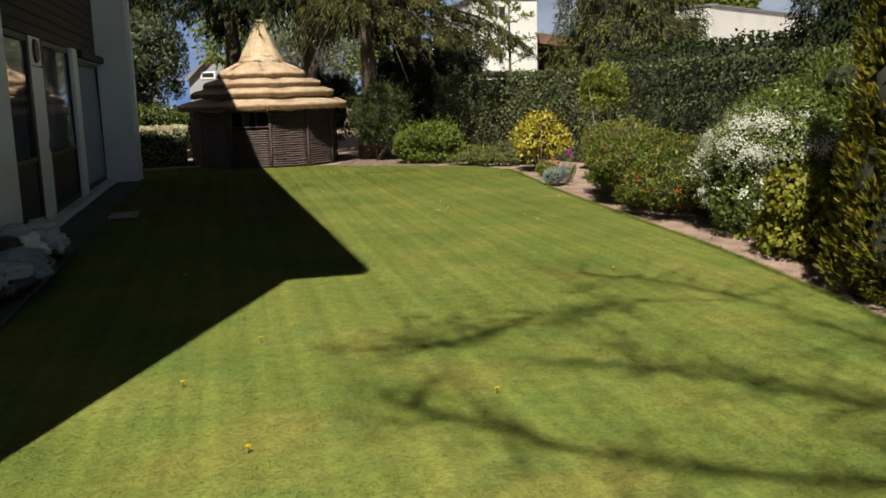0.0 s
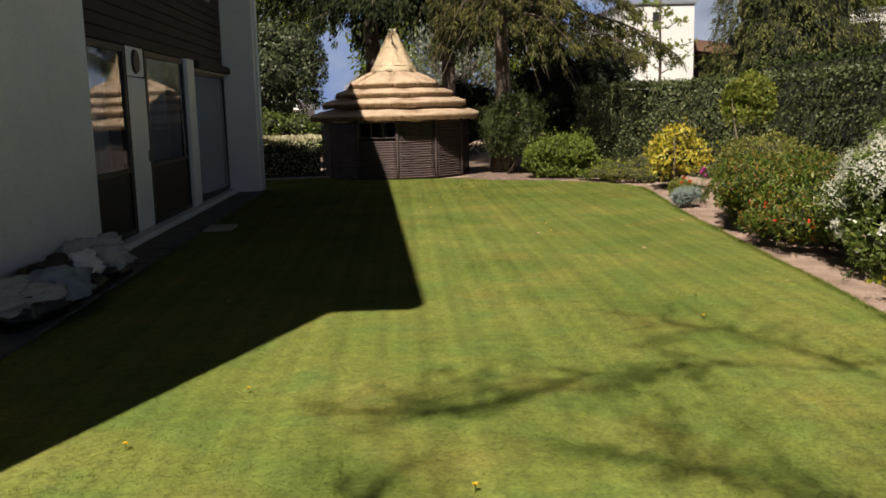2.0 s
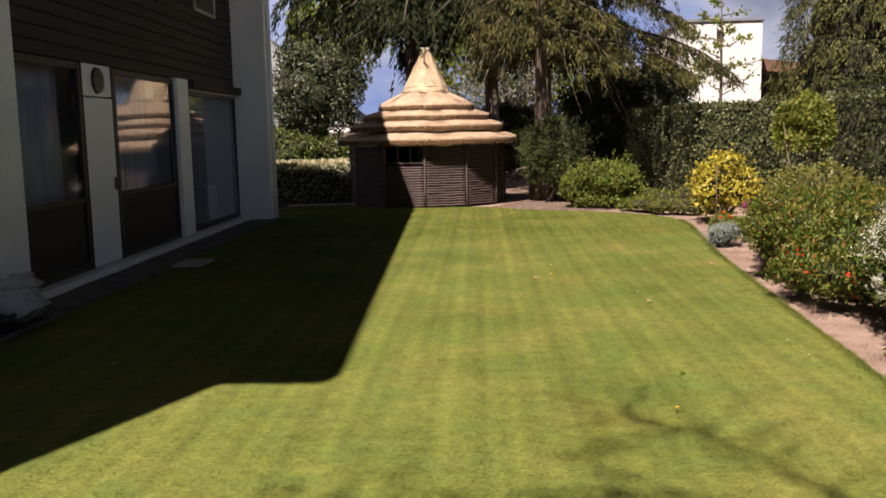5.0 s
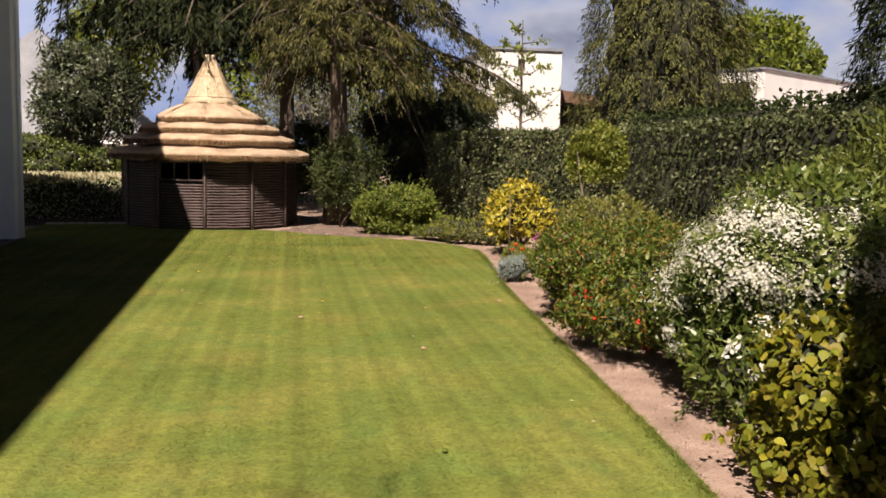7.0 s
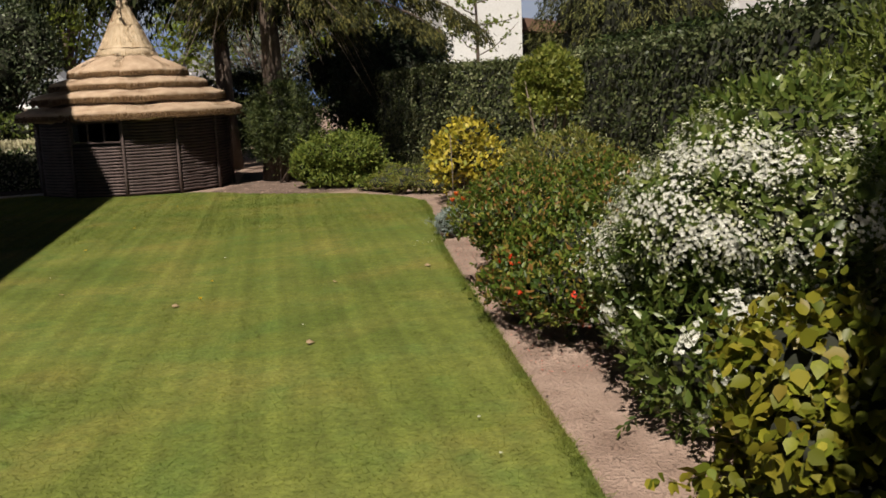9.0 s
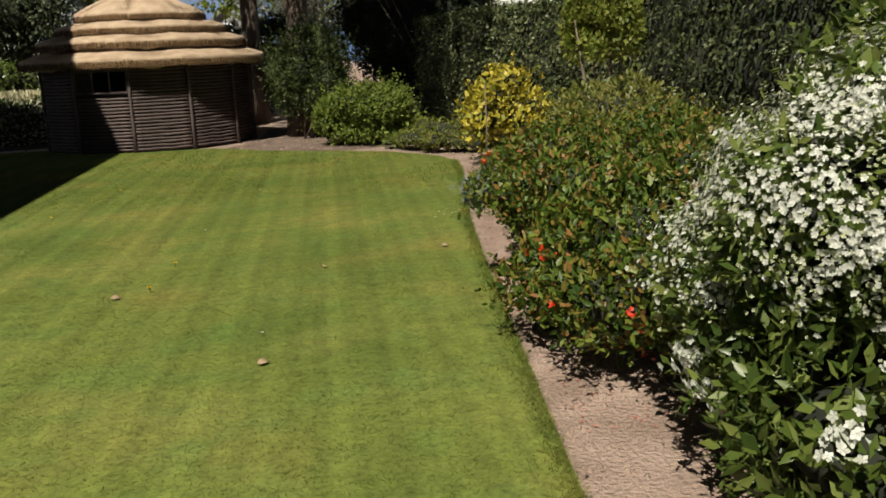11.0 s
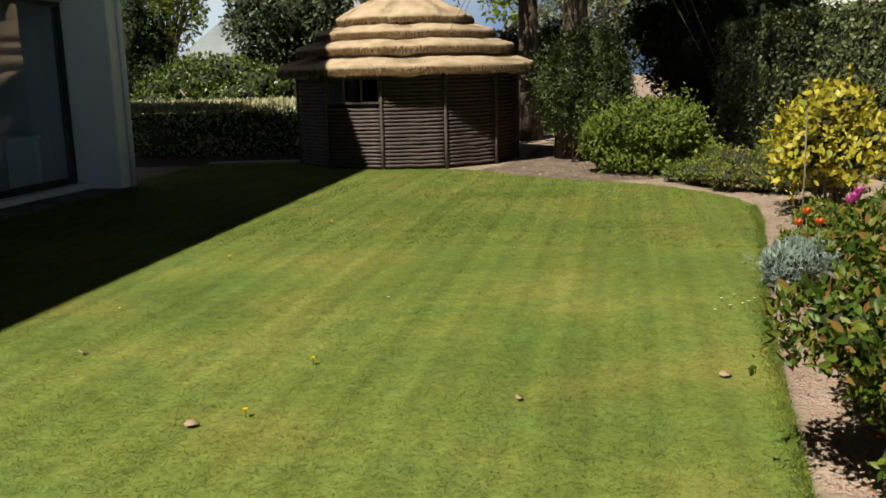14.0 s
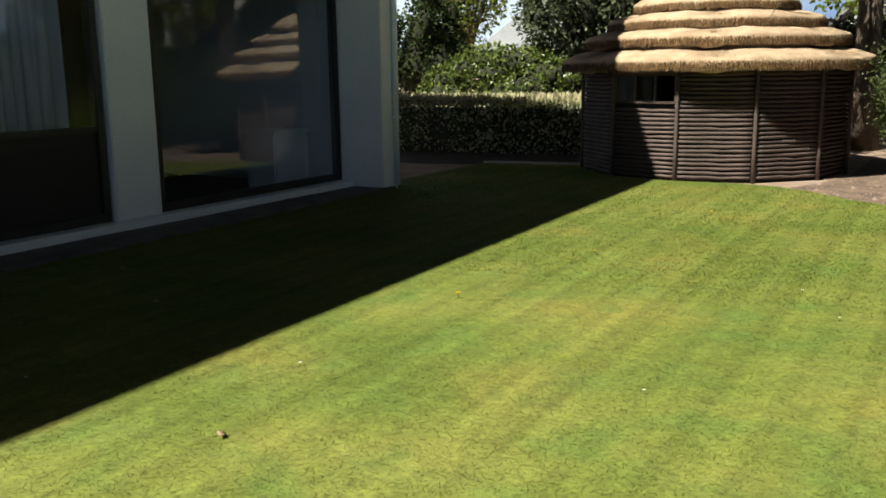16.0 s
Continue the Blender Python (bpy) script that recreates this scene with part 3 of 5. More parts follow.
def curtain(y0, y1, z0, z1, x):
    n = int((y1 - y0) / 0.012)
    ys = np.linspace(y0, y1, n)
    xs = x + 0.028 * np.sin(ys * 58 + 1.5 * np.sin(ys * 7)) + 0.01 * np.sin(ys * 23)
    v = np.concatenate([np.stack([xs, ys, np.full(n, z0)], 1), np.stack([xs * 0.5 + x * 0.5, ys, np.full(n, z1)], 1)])
    i = np.arange(n - 1)
    t = np.concatenate([np.stack([i, i + 1, i + n + 1], 1), np.stack([i, i + n + 1, i + n], 1)])
    ob = part("net_curtain", tri_mesh("net_curtain", v, t), CURTAIN, smooth=True)
    s = ob.modifiers.new("thick", "SOLIDIFY")
    s.thickness = 0.003
    return tagged(ob, "pale pleated net curtain hanging behind the window", "curtain", group="net curtains")


curtain(7.98, 9.32, 0.032, 2.552, -4.62)
curtain(10.36, 12.32, 0.032, 2.552, -4.62)
tub = thing("storage_box", "white box with a lid standing inside the window", "box", (-4.95, 15.35, 0.03))
part("body", box(-0.22, 0.22, -0.3, 0.3, 0, 0.62, 0.02), WHITE_PAINT, tub)
part("lid", box(-0.24, 0.24, -0.32, 0.32, 0.622, 0.66, 0.012), WHITE_PAINT, tub)

# downpipe on the end wall
pipe = thing("downpipe", "white rainwater pipe down the end of the house wall", "pipe", (-3.735, 16.03, 0), kind="structure")
part("pipe", tri_mesh("pipe", *tube([(0, 0, z) for z in np.linspace(0.03, 6.5, 4)], [0.035] * 4, 10)), WHITE_PAINT, pipe, smooth=True)
for z in (0.8, 2.6, 4.4):
    part("bracket", box(-0.045, 0.042, -0.045, 0.045, z, z + 0.03, 0.004), WHITE_PAINT, pipe)

# paving strip along the house: single slabs
strip = thing("pavement", "grey paving slabs along the foot of the house", "paving", kind="structure")
y = 3.0
while y < 15.7:
    d = 0.50
    part("slab", box(-4.19, -3.72, y, y + d - 0.012, -0.05, 0.018 + 0.006 * rng.random(), 0.006), PAVING, strip)
    y += d
part("slab", box(-3.70, -3.32, 10.05, 10.62, -0.04, 0.022, 0.008), PALE_STONE, strip, "one paler slab lying in the grass")
kerb = thing("kerb", "low stone edging at the end of the lawn", "edging", kind="structure")
for i in range(4):
    a = Vector((-4.12, 18.93, 0)).lerp(Vector((-2.66, 19.24, 0)), i / 4)
    ob = part("stone", box(0.0, 0.36, -0.05, 0.05, -0.05, 0.03, 0.01), PALE_STONE, kerb)
    ob.matrix_local = pose(a.x, a.y, 0, 0, 0, 12)

# ---------------------------------------------------------------- thatched hut
HC = Vector((-1.08, 19.80, 0))
HR, NS = 1.73, 12
hut = thing("summerhouse", "round dark log summerhouse with a tiered straw thatch roof", "hut", HC)


def hut_vertex(k):
    a = radians(-89 + 30 * k)
    return Vector((HR * math.cos(a), HR * math.sin(a), 0))


slat_len = (hut_vertex(1) - hut_vertex(0)).length - 0.06
slat_meshes = []
for i in range(4):
    xs = np.linspace(-slat_len / 2, slat_len / 2, 6)
    wob = rng.normal(0, 0.0035, (6, 2))
    slat_meshes.append(tri_mesh("slat", *tube([(x, w[0], w[1]) for x, w in zip(xs, wob)], 0.0195 * (1 + rng.uniform(-.14, .14, 6)), 7, 0.06)))
    slat_meshes[-1].materials.append(LOG)
for k in range(NS):
    a, b = hut_vertex(k), hut_vertex(k + 1)
    mid = (a + b) / 2
    ang = math.degrees(math.atan2(b.y - a.y, b.x - a.x))
    panel = new("wall_panel")
    panel.parent = hut
    panel.matrix_local = pose(mid.x, mid.y, 0, 0, 0, ang)
    windowed = k == NS - 1
    top = 0.90 if windowed else 1.36
    part("backing", box(-slat_len / 2 - .02, slat_len / 2 + .02, 0.03, 0.05, -0.03, top), HUT_DARK, panel)
    z = 0.035
    while z < top - 0.02:
        ob = new("slat", slat_meshes[int(rng.integers(4))])
        ob.parent = panel
        ob.matrix_local = pose(rng.uniform(-.006, .006), rng.uniform(-.006, .006), z, 0, rng.uniform(-.35, .35), 0)
        z += 0.053
    if windowed:
        win = new("window")
        win.parent = panel
        part("window_frame", box(-slat_len / 2, slat_len / 2, -0.02, 0.03, 0.91, 0.94), LOG, win)
        part("window_frame", box(-slat_len / 2, slat_len / 2, -0.02, 0.03, 1.24, 1.29), LOG, win)
        for s in (-0.42, -0.14, 0.14, 0.42):
            part("window_frame", box(s - .014, s + .014, -0.018, 0.028, 0.94, 1.24), LOG, win)
        g = part("pane", box(-0.40, 0.40, 0.004, 0.008, 0.94, 1.24), GLASS, win)
    post = part("post", tri_mesh("post", *tube([(0, 0, z) for z in (-0.03, .4, .9, 1.4)], [0.026, 0.025, 0.026, 0.025], 8, 0.06)), LOG, hut, smooth=True)
    post.location = a * 1.008

TIERS = [(2.00, 1.31, 1.45, 1.34, 1.60), (1.70, 1.60, 1.73, 1.08, 1.84), (1.39, 1.83, 1.95, 0.80, 2.05), (1.06, 2.06, 2.17, 0.42, 2.46)]
roof = new("roof")
roof.parent = hut
for r0, zb, zt, r1, z1 in TIERS:
    seg, prof = 96, [(r1 - .05, zb + .02), (r0 - 0.12, zb + .03), (r0 - .02, zb), (r0 - .004, zb + .35 * (zt - zb)), (r0, zt - .025), (r0 - .02, zt), (r0 * .65 + r1 * .35, zt * .66 + z1 * .34 + .02), (r0 * .3 + r1 * .7, zt * .3 + z1 * .7 + .01), (r1, z1), (r1 - .12, z1)]
    v, t = [], []
    ph = rng.uniform(0, 6)
    for i, (r, z) in enumerate(prof):
        for s in range(seg):
            a = 2 * math.pi * s / seg
            w = 0.018 * math.sin(7 * a + ph) + 0.014 * math.sin(13 * a + 2 * ph) + rng.normal(0, 0.007)
            v.append(((r + w * .6) * math.cos(a), (r + w * .6) * math.sin(a), z + w * (1.3 if i < 4 else .5)))
    for i in range(len(prof) - 1):
        for s in range(seg):
            a, b, c, d = i * seg + s, i * seg + (s + 1) % seg, (i + 1) * seg + (s + 1) % seg, (i + 1) * seg + s
            t += [[a, b, c], [a, c, d]]
    tier = part("thatch_tier", tri_mesh("thatch_tier", v, t), THATCH, roof, "ring of golden straw thatch", smooth=True)
    n = int(9000 * r0 / 2)
    a, s = rng.uniform(0, 2 * np.pi, n), .14 + .86 * rng.random(n)
    ca, sa = np.cos(a), np.sin(a)
    P = np.stack([(r0 - .03 + (r1 - r0) * s) * ca, (r0 - .03 + (r1 - r0) * s) * sa, zt + (z1 - zt) * s + .012], 1)
    A = np.stack([ca, sa, np.full(n, -(z1 - zt) / (r0 - r1))], 1) + rng.normal(0, .10, (n, 3)) * [1, 1, .4]
    N = np.stack([.3 * ca, .3 * sa, np.full(n, 1.)], 1) + rng.normal(0, .2, (n, 3))
    v, t = blades(P, A, N, rng.uniform(.06, .13, n), rng.uniform(.004, .009, n))
    tagged(part("straw", tri_mesh("straw", v, t), STRAW, tier), kind="stuff")
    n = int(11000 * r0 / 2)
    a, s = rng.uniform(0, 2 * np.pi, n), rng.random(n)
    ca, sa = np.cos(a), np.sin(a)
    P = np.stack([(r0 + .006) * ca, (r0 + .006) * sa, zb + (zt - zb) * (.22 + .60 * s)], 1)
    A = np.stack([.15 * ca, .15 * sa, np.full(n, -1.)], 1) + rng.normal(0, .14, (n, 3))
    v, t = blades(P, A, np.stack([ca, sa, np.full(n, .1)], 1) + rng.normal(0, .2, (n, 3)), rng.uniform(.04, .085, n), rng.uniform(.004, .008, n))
    tagged(part("fringe", tri_mesh("fringe", v, t), SHADED_STRAW_END, tier, "brown cut straw ends along the rim, darkened for the shadow gap"), kind="stuff")
seg, prof = 48, [(.44, 2.42), (.545, 2.44), (.50, 2.52), (.40, 2.70), (.27, 2.98), (.15, 3.22), (.085, 3.36), (.10, 3.375), (.095, 3.42), (.0, 3.43)]
v, t = [], []
for i, (r, z) in enumerate(prof):
    for s in range(seg):
        a = 2 * math.pi * s / seg
        w = 0.01 * math.sin(6 * a) + rng.normal(0, .004)
        v.append(((r + w * min(1, r * 5)) * math.cos(a), (r + w * min(1, r * 5)) * math.sin(a), z + .5 * w))
for i in range(len(prof) - 1):
    for s in range(seg):
        a, b, c, d = i * seg + s, i * seg + (s + 1) % seg, (i + 1) * seg + (s + 1) % seg, (i + 1) * seg + s
        t += [[a, b, c], [a, c, d]]
cap = part("thatch_cap", tri_mesh("thatch_cap", v, t), PALE_THATCH, roof, "pale straw cone capping the roof", smooth=True)
for z, r in ((2.56, .49), (2.98, .28)):
    ring = [(r * math.cos(q), r * math.sin(q), z) for q in np.linspace(0, 2 * math.pi, 33)]
    part("binding", tri_mesh("binding", *tube(ring, [.007] * 33, 5)), STRAW, cap)
n = 2600
a, s = rng.uniform(0, 2 * np.pi, n), rng.random(n) ** .8
s[:700] = 0.0
rr, zz = .52 + (.10 - .52) * s, 2.50 + .85 * s
P = np.stack([rr * np.cos(a), rr * np.sin(a), zz], 1)
A = np.stack([.45 * np.cos(a), .45 * np.sin(a), np.full(n, -1.)], 1) + rng.normal(0, .06, (n, 3))
N = np.stack([np.cos(a), np.sin(a), np.full(n, .4)], 1) + rng.normal(0, .15, (n, 3))
v, t = blades(P, A, N, rng.uniform(.07, .13, n), rng.uniform(.006, .012, n))
tagged(part("straw", tri_mesh("straw", v, t), PALE_STRAW, cap), kind="stuff")

# ---------------------------------------------------------------- hedges
def hedge(name, line, x_thick, height, n, mat, label, leaf=0.06, group="", face_jitter=.45):
    """A clipped hedge along a line of (x, y); its front lies on the line's left side, its body to the right."""
    th = thing(name, label, "hedge", group=group)
    cores, Ps, Ns = [], [], []
    total = sum((Vector(b) - Vector(a)).length for a, b in zip(line, line[1:]))
    for a, b in zip(line, line[1:]):
        a, b = np.array(a, float), np.array(b, float)
        d = b - a
        ln = np.linalg.norm(d)
        d /= ln
        nrm = np.array([-d[1], d[0]])
        m = int(n * ln / total)
        s = rng.uniform(0, ln, m)
        face = rng.random(m)
        h, x = rng.uniform(0.0, 1, m), rng.uniform(0, 1, m)
        tall = height / (height + 0.8 * x_thick)
        front = face < tall * .93
        back = (face >= tall * .93) & (face < tall)
        q = np.where(front, 0, np.where(back, 1, x)) * x_thick
        zz = np.where(front | back, h, 1) * height
        P = np.stack([a[0] + d[0] * s - nrm[0] * q, a[1] + d[1] * s - nrm[1] * q, zz], 1)
        N = np.where(front[:, None], [nrm[0], nrm[1], .12], np.where(back[:, None], [-nrm[0], -nrm[1], .25], [0, 0, 1]))
        P = P + N * (0.08 * value_noise(P, 2.3, 1.0) + 0.05 * value_noise(P, 6.0, 2.0) + rng.normal(-.02, .035, m))[:, None]
        Ps.append(P)
        Ns.append(N)
        c0, c1 = a - nrm * .10, b - nrm * .10
        k0, k1 = a - nrm * (x_thick - .08), b - nrm * (x_thick - .08)
        zt = height - .15
        v = np.array([(*c0, -.03), (*c1, -.03), (*k1, -.03), (*k0, -.03), (*c0, zt), (*c1, zt), (*k1, zt), (*k0, zt)])
        cores.append((v, np.array([[0, 1, 5], [0, 5, 4], [1, 2, 6], [1, 6, 5], [2, 3, 7], [2, 7, 6], [3, 0, 4], [3, 4, 7], [4, 5, 6], [4, 6, 7]])))
    P, N = np.concatenate(Ps), np.concatenate(Ns)
    m = len(P)
    A = scatter(m) + np.array([0, 0, -.5])
    v, t = broad_leaves(P, A, unit(N) + face_jitter * scatter(m), leaf * rng.uniform(.6, 1.3, m), leaf * rng.uniform(.5, .95, m))
    part("shade_core", tri_mesh("shade_core", *joined(cores)), SHADE_CORE, th)
    tagged(part("foliage", tri_mesh("foliage", v, t), mat, th), kind="stuff")
    return th


hedge("hedge", [(5.80, 14.3), (4.35, 20.3), (3.9, 23.0)], 0.9, 2.02, 21000, IVY, "tall clipped ivy hedge with pale sunlit leaves", 0.058, face_jitter=.35)
# same hedge nearer the start, its shade painted by the darker leaves
hedge("hedge", [(5.35, -6.0), (5.45, 9.0), (5.62, 11.5), (5.80, 14.3)], 0.9, 2.02, 35000, SHADED_IVY, "tall clipped glossy green hedge along the bed, leaves coloured darker for shade", 0.054, face_jitter=.42)
low_hedge = hedge("hedge", [(-3.0, 20.9), (-6.6, 20.2)], 0.8, 0.86, 5200, VARIEGATED, "low clipped hedge with pale cream-edged leaves", 0.055)
hedge("hedge", [(8.2, 4.0), (8.6, 22.0)], 1.0, 2.55, 9000, YEW, "dark clipped hedge beyond the garden", 0.10)


# upright cream shoots along its top
m = 5200
u = rng.random(m)
P = np.stack([-3.0 - 3.6 * u, 20.9 - .7 * u + rng.uniform(0, .75, m), rng.uniform(.74, .86, m)], 1)
v, t = blades(P, np.array([0, 0, 1.]) + .35 * scatter(m), scatter(m), rng.uniform(.06, .15, m), rng.uniform(.025, .045, m))
tagged(part("cream_growth", tri_mesh("cream_growth", v, t), CREAM_SHOOT, low_hedge), kind="stuff")

# ---------------------------------------------------------------- shrubs
def shrub(name, lobes, n, mat, label, leaf, width=0.5, category="shrub", up=0.2, depth=0.25, broad=False, stems=5, core_scale=0.72, jitter=0.7, group="", shoots=None, reach=0.14):
    """A bush: stems from the ground, a dense inside and many single leaves over its lumps."""
    c = np.mean([l[:3] for l in lobes], axis=0)
    th = thing(name, label, category, (c[0], c[1], 0), group)
    L = [(l[0] - c[0], l[1] - c[1], *l[2:]) for l in lobes]
    P, N = shell(L, n, depth)
    A = scatter(n) + np.array([0, 0, up]) + 0.5 * N
    size = leaf * rng.uniform(.6, 1.35, n)
    f = broad_leaves if broad else blades
    v, t = f(P, A, N + jitter * scatter(n), size, size * width * rng.uniform(.8, 1.2, n))
    k = n // 55 if shoots is None else shoots
    if k:
        # young twigs standing out of the outline, each with its leaves
        each = 9
        P0, N0 = shell(L, k, .04)
        D = unit(N0 + np.array([0, 0, .5]) + .45 * scatter(k))
        ln = reach * rng.uniform(.4, 1.4, k)
        u = rng.random((k, each))
        Q = (P0[:, None] + D[:, None] * (ln[:, None] * u)[..., None]).reshape(-1, 3)
        M = np.repeat(D, each, 0)
        sz = leaf * rng.uniform(.5, 1.0, k * each)
        v, t = joined([(v, t), f(Q, M * .6 + scatter(k * each), M + .8 * scatter(k * each), sz, sz * width)])
    pieces = []
    for i in range(stems):
        l = L[i % len(L)]
        a = rng.uniform(0, 6.28)
        p0 = np.array([.08 * math.cos(a), .08 * math.sin(a), -.03])
        p1 = np.array(l[:3]) + rng.normal(0, .05, 3)
        pieces.append(tube([p0, p0 * .5 + p1 * .5 + rng.normal(0, .03, 3), p1], [.018, .013, .008], 6))
    part("stemwork", tri_mesh("stemwork", *joined(pieces)), BARK, th)
    part("shade_core", tri_mesh("shade_core", *core(L, core_scale)), SHADE_CORE, th)["kind"] = "stuff"
    tagged(part("foliage", tri_mesh("foliage", v, t), mat, th), kind="stuff")
    return th, L


def blossoms(parent, P, N, k, spread, size, mat, name="blossom", petals=5):
    """Clusters of small open flowers: k five-petalled flowers about each place."""
    n = len(P)
    Q = np.repeat(P, k, 0) + rng.normal(0, spread, (n * k, 3))
    M = unit(np.repeat(N, k, 0) + .5 * scatter(n * k))
    ref = unit(np.cross(M, scatter(n * k)))
    oth = np.cross(M, ref)
    vs = []
    for i in range(petals):
        a = 2 * math.pi * i / petals
        d = ref * math.cos(a) + oth * math.sin(a)
        s = size * rng.uniform(.8, 1.2, n * k)
        vs.append(blades(Q, d + .25 * M, M, s, s * .75, .08, .62))
    v, t = joined(vs)
    return tagged(part(name, tri_mesh(name, v, t), mat, parent), kind="stuff")


# white-flowering shrub
lob = sub_lobes((3.84, 6.02, 0.70, 0.82, 0.88, 0.66), 20, 0.34, 3) + [(3.26, 5.58, 0.30, 0.40, 0.46, 0.32), (3.45, 6.12, 0.34, 0.38, 0.38, 0.34)]
ws, L = shrub("flowering_shrub", lob, 17000, CHOISYA, "large rounded green shrub covered in white blossom", 0.066, 0.40, up=.3, depth=.32, core_scale=.52)
P, N = shell(L, 2600, 0.06)
clump = value_noise(P, 4.5, 4.0)
front = -.75 * N[:, 0] - .45 * N[:, 1] + .35 * N[:, 2] + .9 * clump
tuft = value_noise(P, 11.0, 2.0)
dome = (front + .9 * (P[:, 2] - .95) > .22) & (P[:, 2] > .56 + .25 * clump) & (P[:, 0] + ws.location.x + .25 * clump < 3.98) & (P[:, 2] < 1.30 + .12 * clump)
rich = dome & (tuft > -.10)
blossoms(ws, P[rich] + N[rich] * .035, N[rich], 22, .034, .0102, PETAL)
low = ~dome & (front > .62) & (P[:, 2] < .8) & (tuft > .08) & (P[:, 1] + ws.location.y < 6.3)
blossoms(ws, P[low] + N[low] * .03, N[low], 9, .024, .0165, PETAL)
sp = dome & (tuft < .45)
blossoms(ws, P[sp] + N[sp] * .05 + rng.normal(0, .04, (sp.sum(), 3)), N[sp] + np.array([0, 0, .6]), 12, .04, .0065, CREAM, "budding", 4)
# tall lance-leaved plants behind it
lob = sub_lobes((4.85, 6.45, 0.92, 0.70, 1.75, 0.90), 20, 0.34, 5)
shrub("tall_shrub", lob, 15000, TALL_LEAF, "tall pale green shrub with long narrow drooping leaves", 0.072, 0.24, up=.8, depth=.38, core_scale=.42, reach=.22)
# golden broad-leaved bush
lob = sub_lobes((3.24, 4.42, 0.38, 0.50, 0.58, 0.42), 14, 0.36, 9) + [(3.06, 4.42, .16, .44, .50, .20)]
gb_, gl = shrub("golden_shrub", lob, 3200, GOLD_BIG, "bush of large yellow-green heart-shaped leaves", 0.055, 0.74, broad=True, up=-.5, depth=.46, jitter=.45, core_scale=.58, shoots=70, reach=.16)
foot = gb_.location
leaf_kinds = []
for i in range(4):
    k = .049 * (.75 + .17 * i)
    v, t = broad_leaves(np.zeros((1, 3)), np.array([[1., 0, 0]]), np.array([[0, 0, 1.]]), k, k * (.70 + .04 * i), .10 + .05 * i)
    leaf_kinds.append(tri_mesh("leaf", v, t))
    leaf_kinds[-1].materials.append(GOLD_LEAF)
P, N = shell(gl, 800, .05)
pick = np.argsort(N[:, 0] + .35 * N[:, 1])[:280]
for i in pick:
    n_ = Vector(N[i] + .40 * rng.normal(size=3) + np.array([0, 0, .35])).normalized()
    a_ = n_.cross(Vector(rng.normal(size=3))).normalized()
    a_ = (a_ + Vector((0, 0, -.6))).normalized()
    b_ = n_.cross(a_).normalized()
    c_ = a_.cross(b_)
    ob = under(new("leaf", leaf_kinds[int(rng.integers(4))]), gb_)
    ob.matrix_local = Matrix(((a_.x, b_.x, c_.x, P[i][0] * 1.02), (a_.y, b_.y, c_.y, P[i][1] * 1.02), (a_.z, b_.z, c_.z, P[i][2]), (0, 0, 0, 1)))
# glossy shrub with red flowers
lob = sub_lobes((3.44, 7.46, 0.42, 0.76, 0.86, 0.45), 16, 0.34, 12) + sub_lobes((3.65, 8.65, 0.43, 0.88, 0.92, 0.46), 16, 0.34, 14) + sub_lobes((3.90, 9.45, 0.43, 0.84, 0.84, 0.44), 14, 0.34, 13)
rs, L = shrub("red_flowered_shrub", lob, 42000, RED_SHRUB, "low glossy green shrub with bronze tips and few red flowers", 0.042, 0.46, up=.6, depth=.46, broad=True, core_scale=.54, jitter=.7, reach=.10)
P, N = shell(L, 260, 0.04)
low_side = (P[:, 2] < .50) & (N[:, 0] < .2)
P, N = P[low_side][:48], N[low_side][:48]
P = P + .02 * N
blossoms(rs, P, N, 4, .010, .0115, RED)
# olive shrub behind
lob = sub_lobes((4.40, 11.0, 0.58, 0.66, 1.05, 0.52), 12, 0.32, 15)
shrub("olive_shrub", lob, 6500, OLIVE_LEAF, "olive-green rounded shrub with bronze shoots", 0.06, 0.4, up=.6)
# yellow shrub
lob = sub_lobes((4.03, 14.2, 0.64, 0.50, 0.54, 0.46), 16, 0.40, 18)
shrub("yellow_shrub", lob, 2100, YELLOW_LEAF, "bright yellow-leaved loose rounded bush", 0.072, 0.56, up=.3, depth=.6, broad=True, core_scale=.46, stems=14, shoots=70, reach=.16)
# bright green bush near the hut
lob = sub_lobes((2.55, 17.75, 0.40, 0.68, 0.60, 0.46), 26, 0.46, 21) + [(2.55, 17.72, .14, .66, .58, .20)]
shrub("green_bush", lob, 9500, BOX_LEAF, "rounded bright green bush at the lawn's end", 0.056, 0.56, up=.5, depth=.40, broad=True, core_scale=.55, shoots=260, reach=.20)
# dark shrub under the conifer
lob = sub_lobes((1.78, 19.10, 1.02, 0.54, 0.40, 0.78), 24, 0.40, 24) + sub_lobes((1.28, 19.35, 0.90, 0.30, 0.28, 0.62), 10, 0.42, 25)
shrub("dark_shrub", lob, 15000, UNDER_LEAF, "dark green loose shrub under the conifer", 0.07, 0.27, up=.5, depth=.7, core_scale=.42, shoots=520, reach=.38)
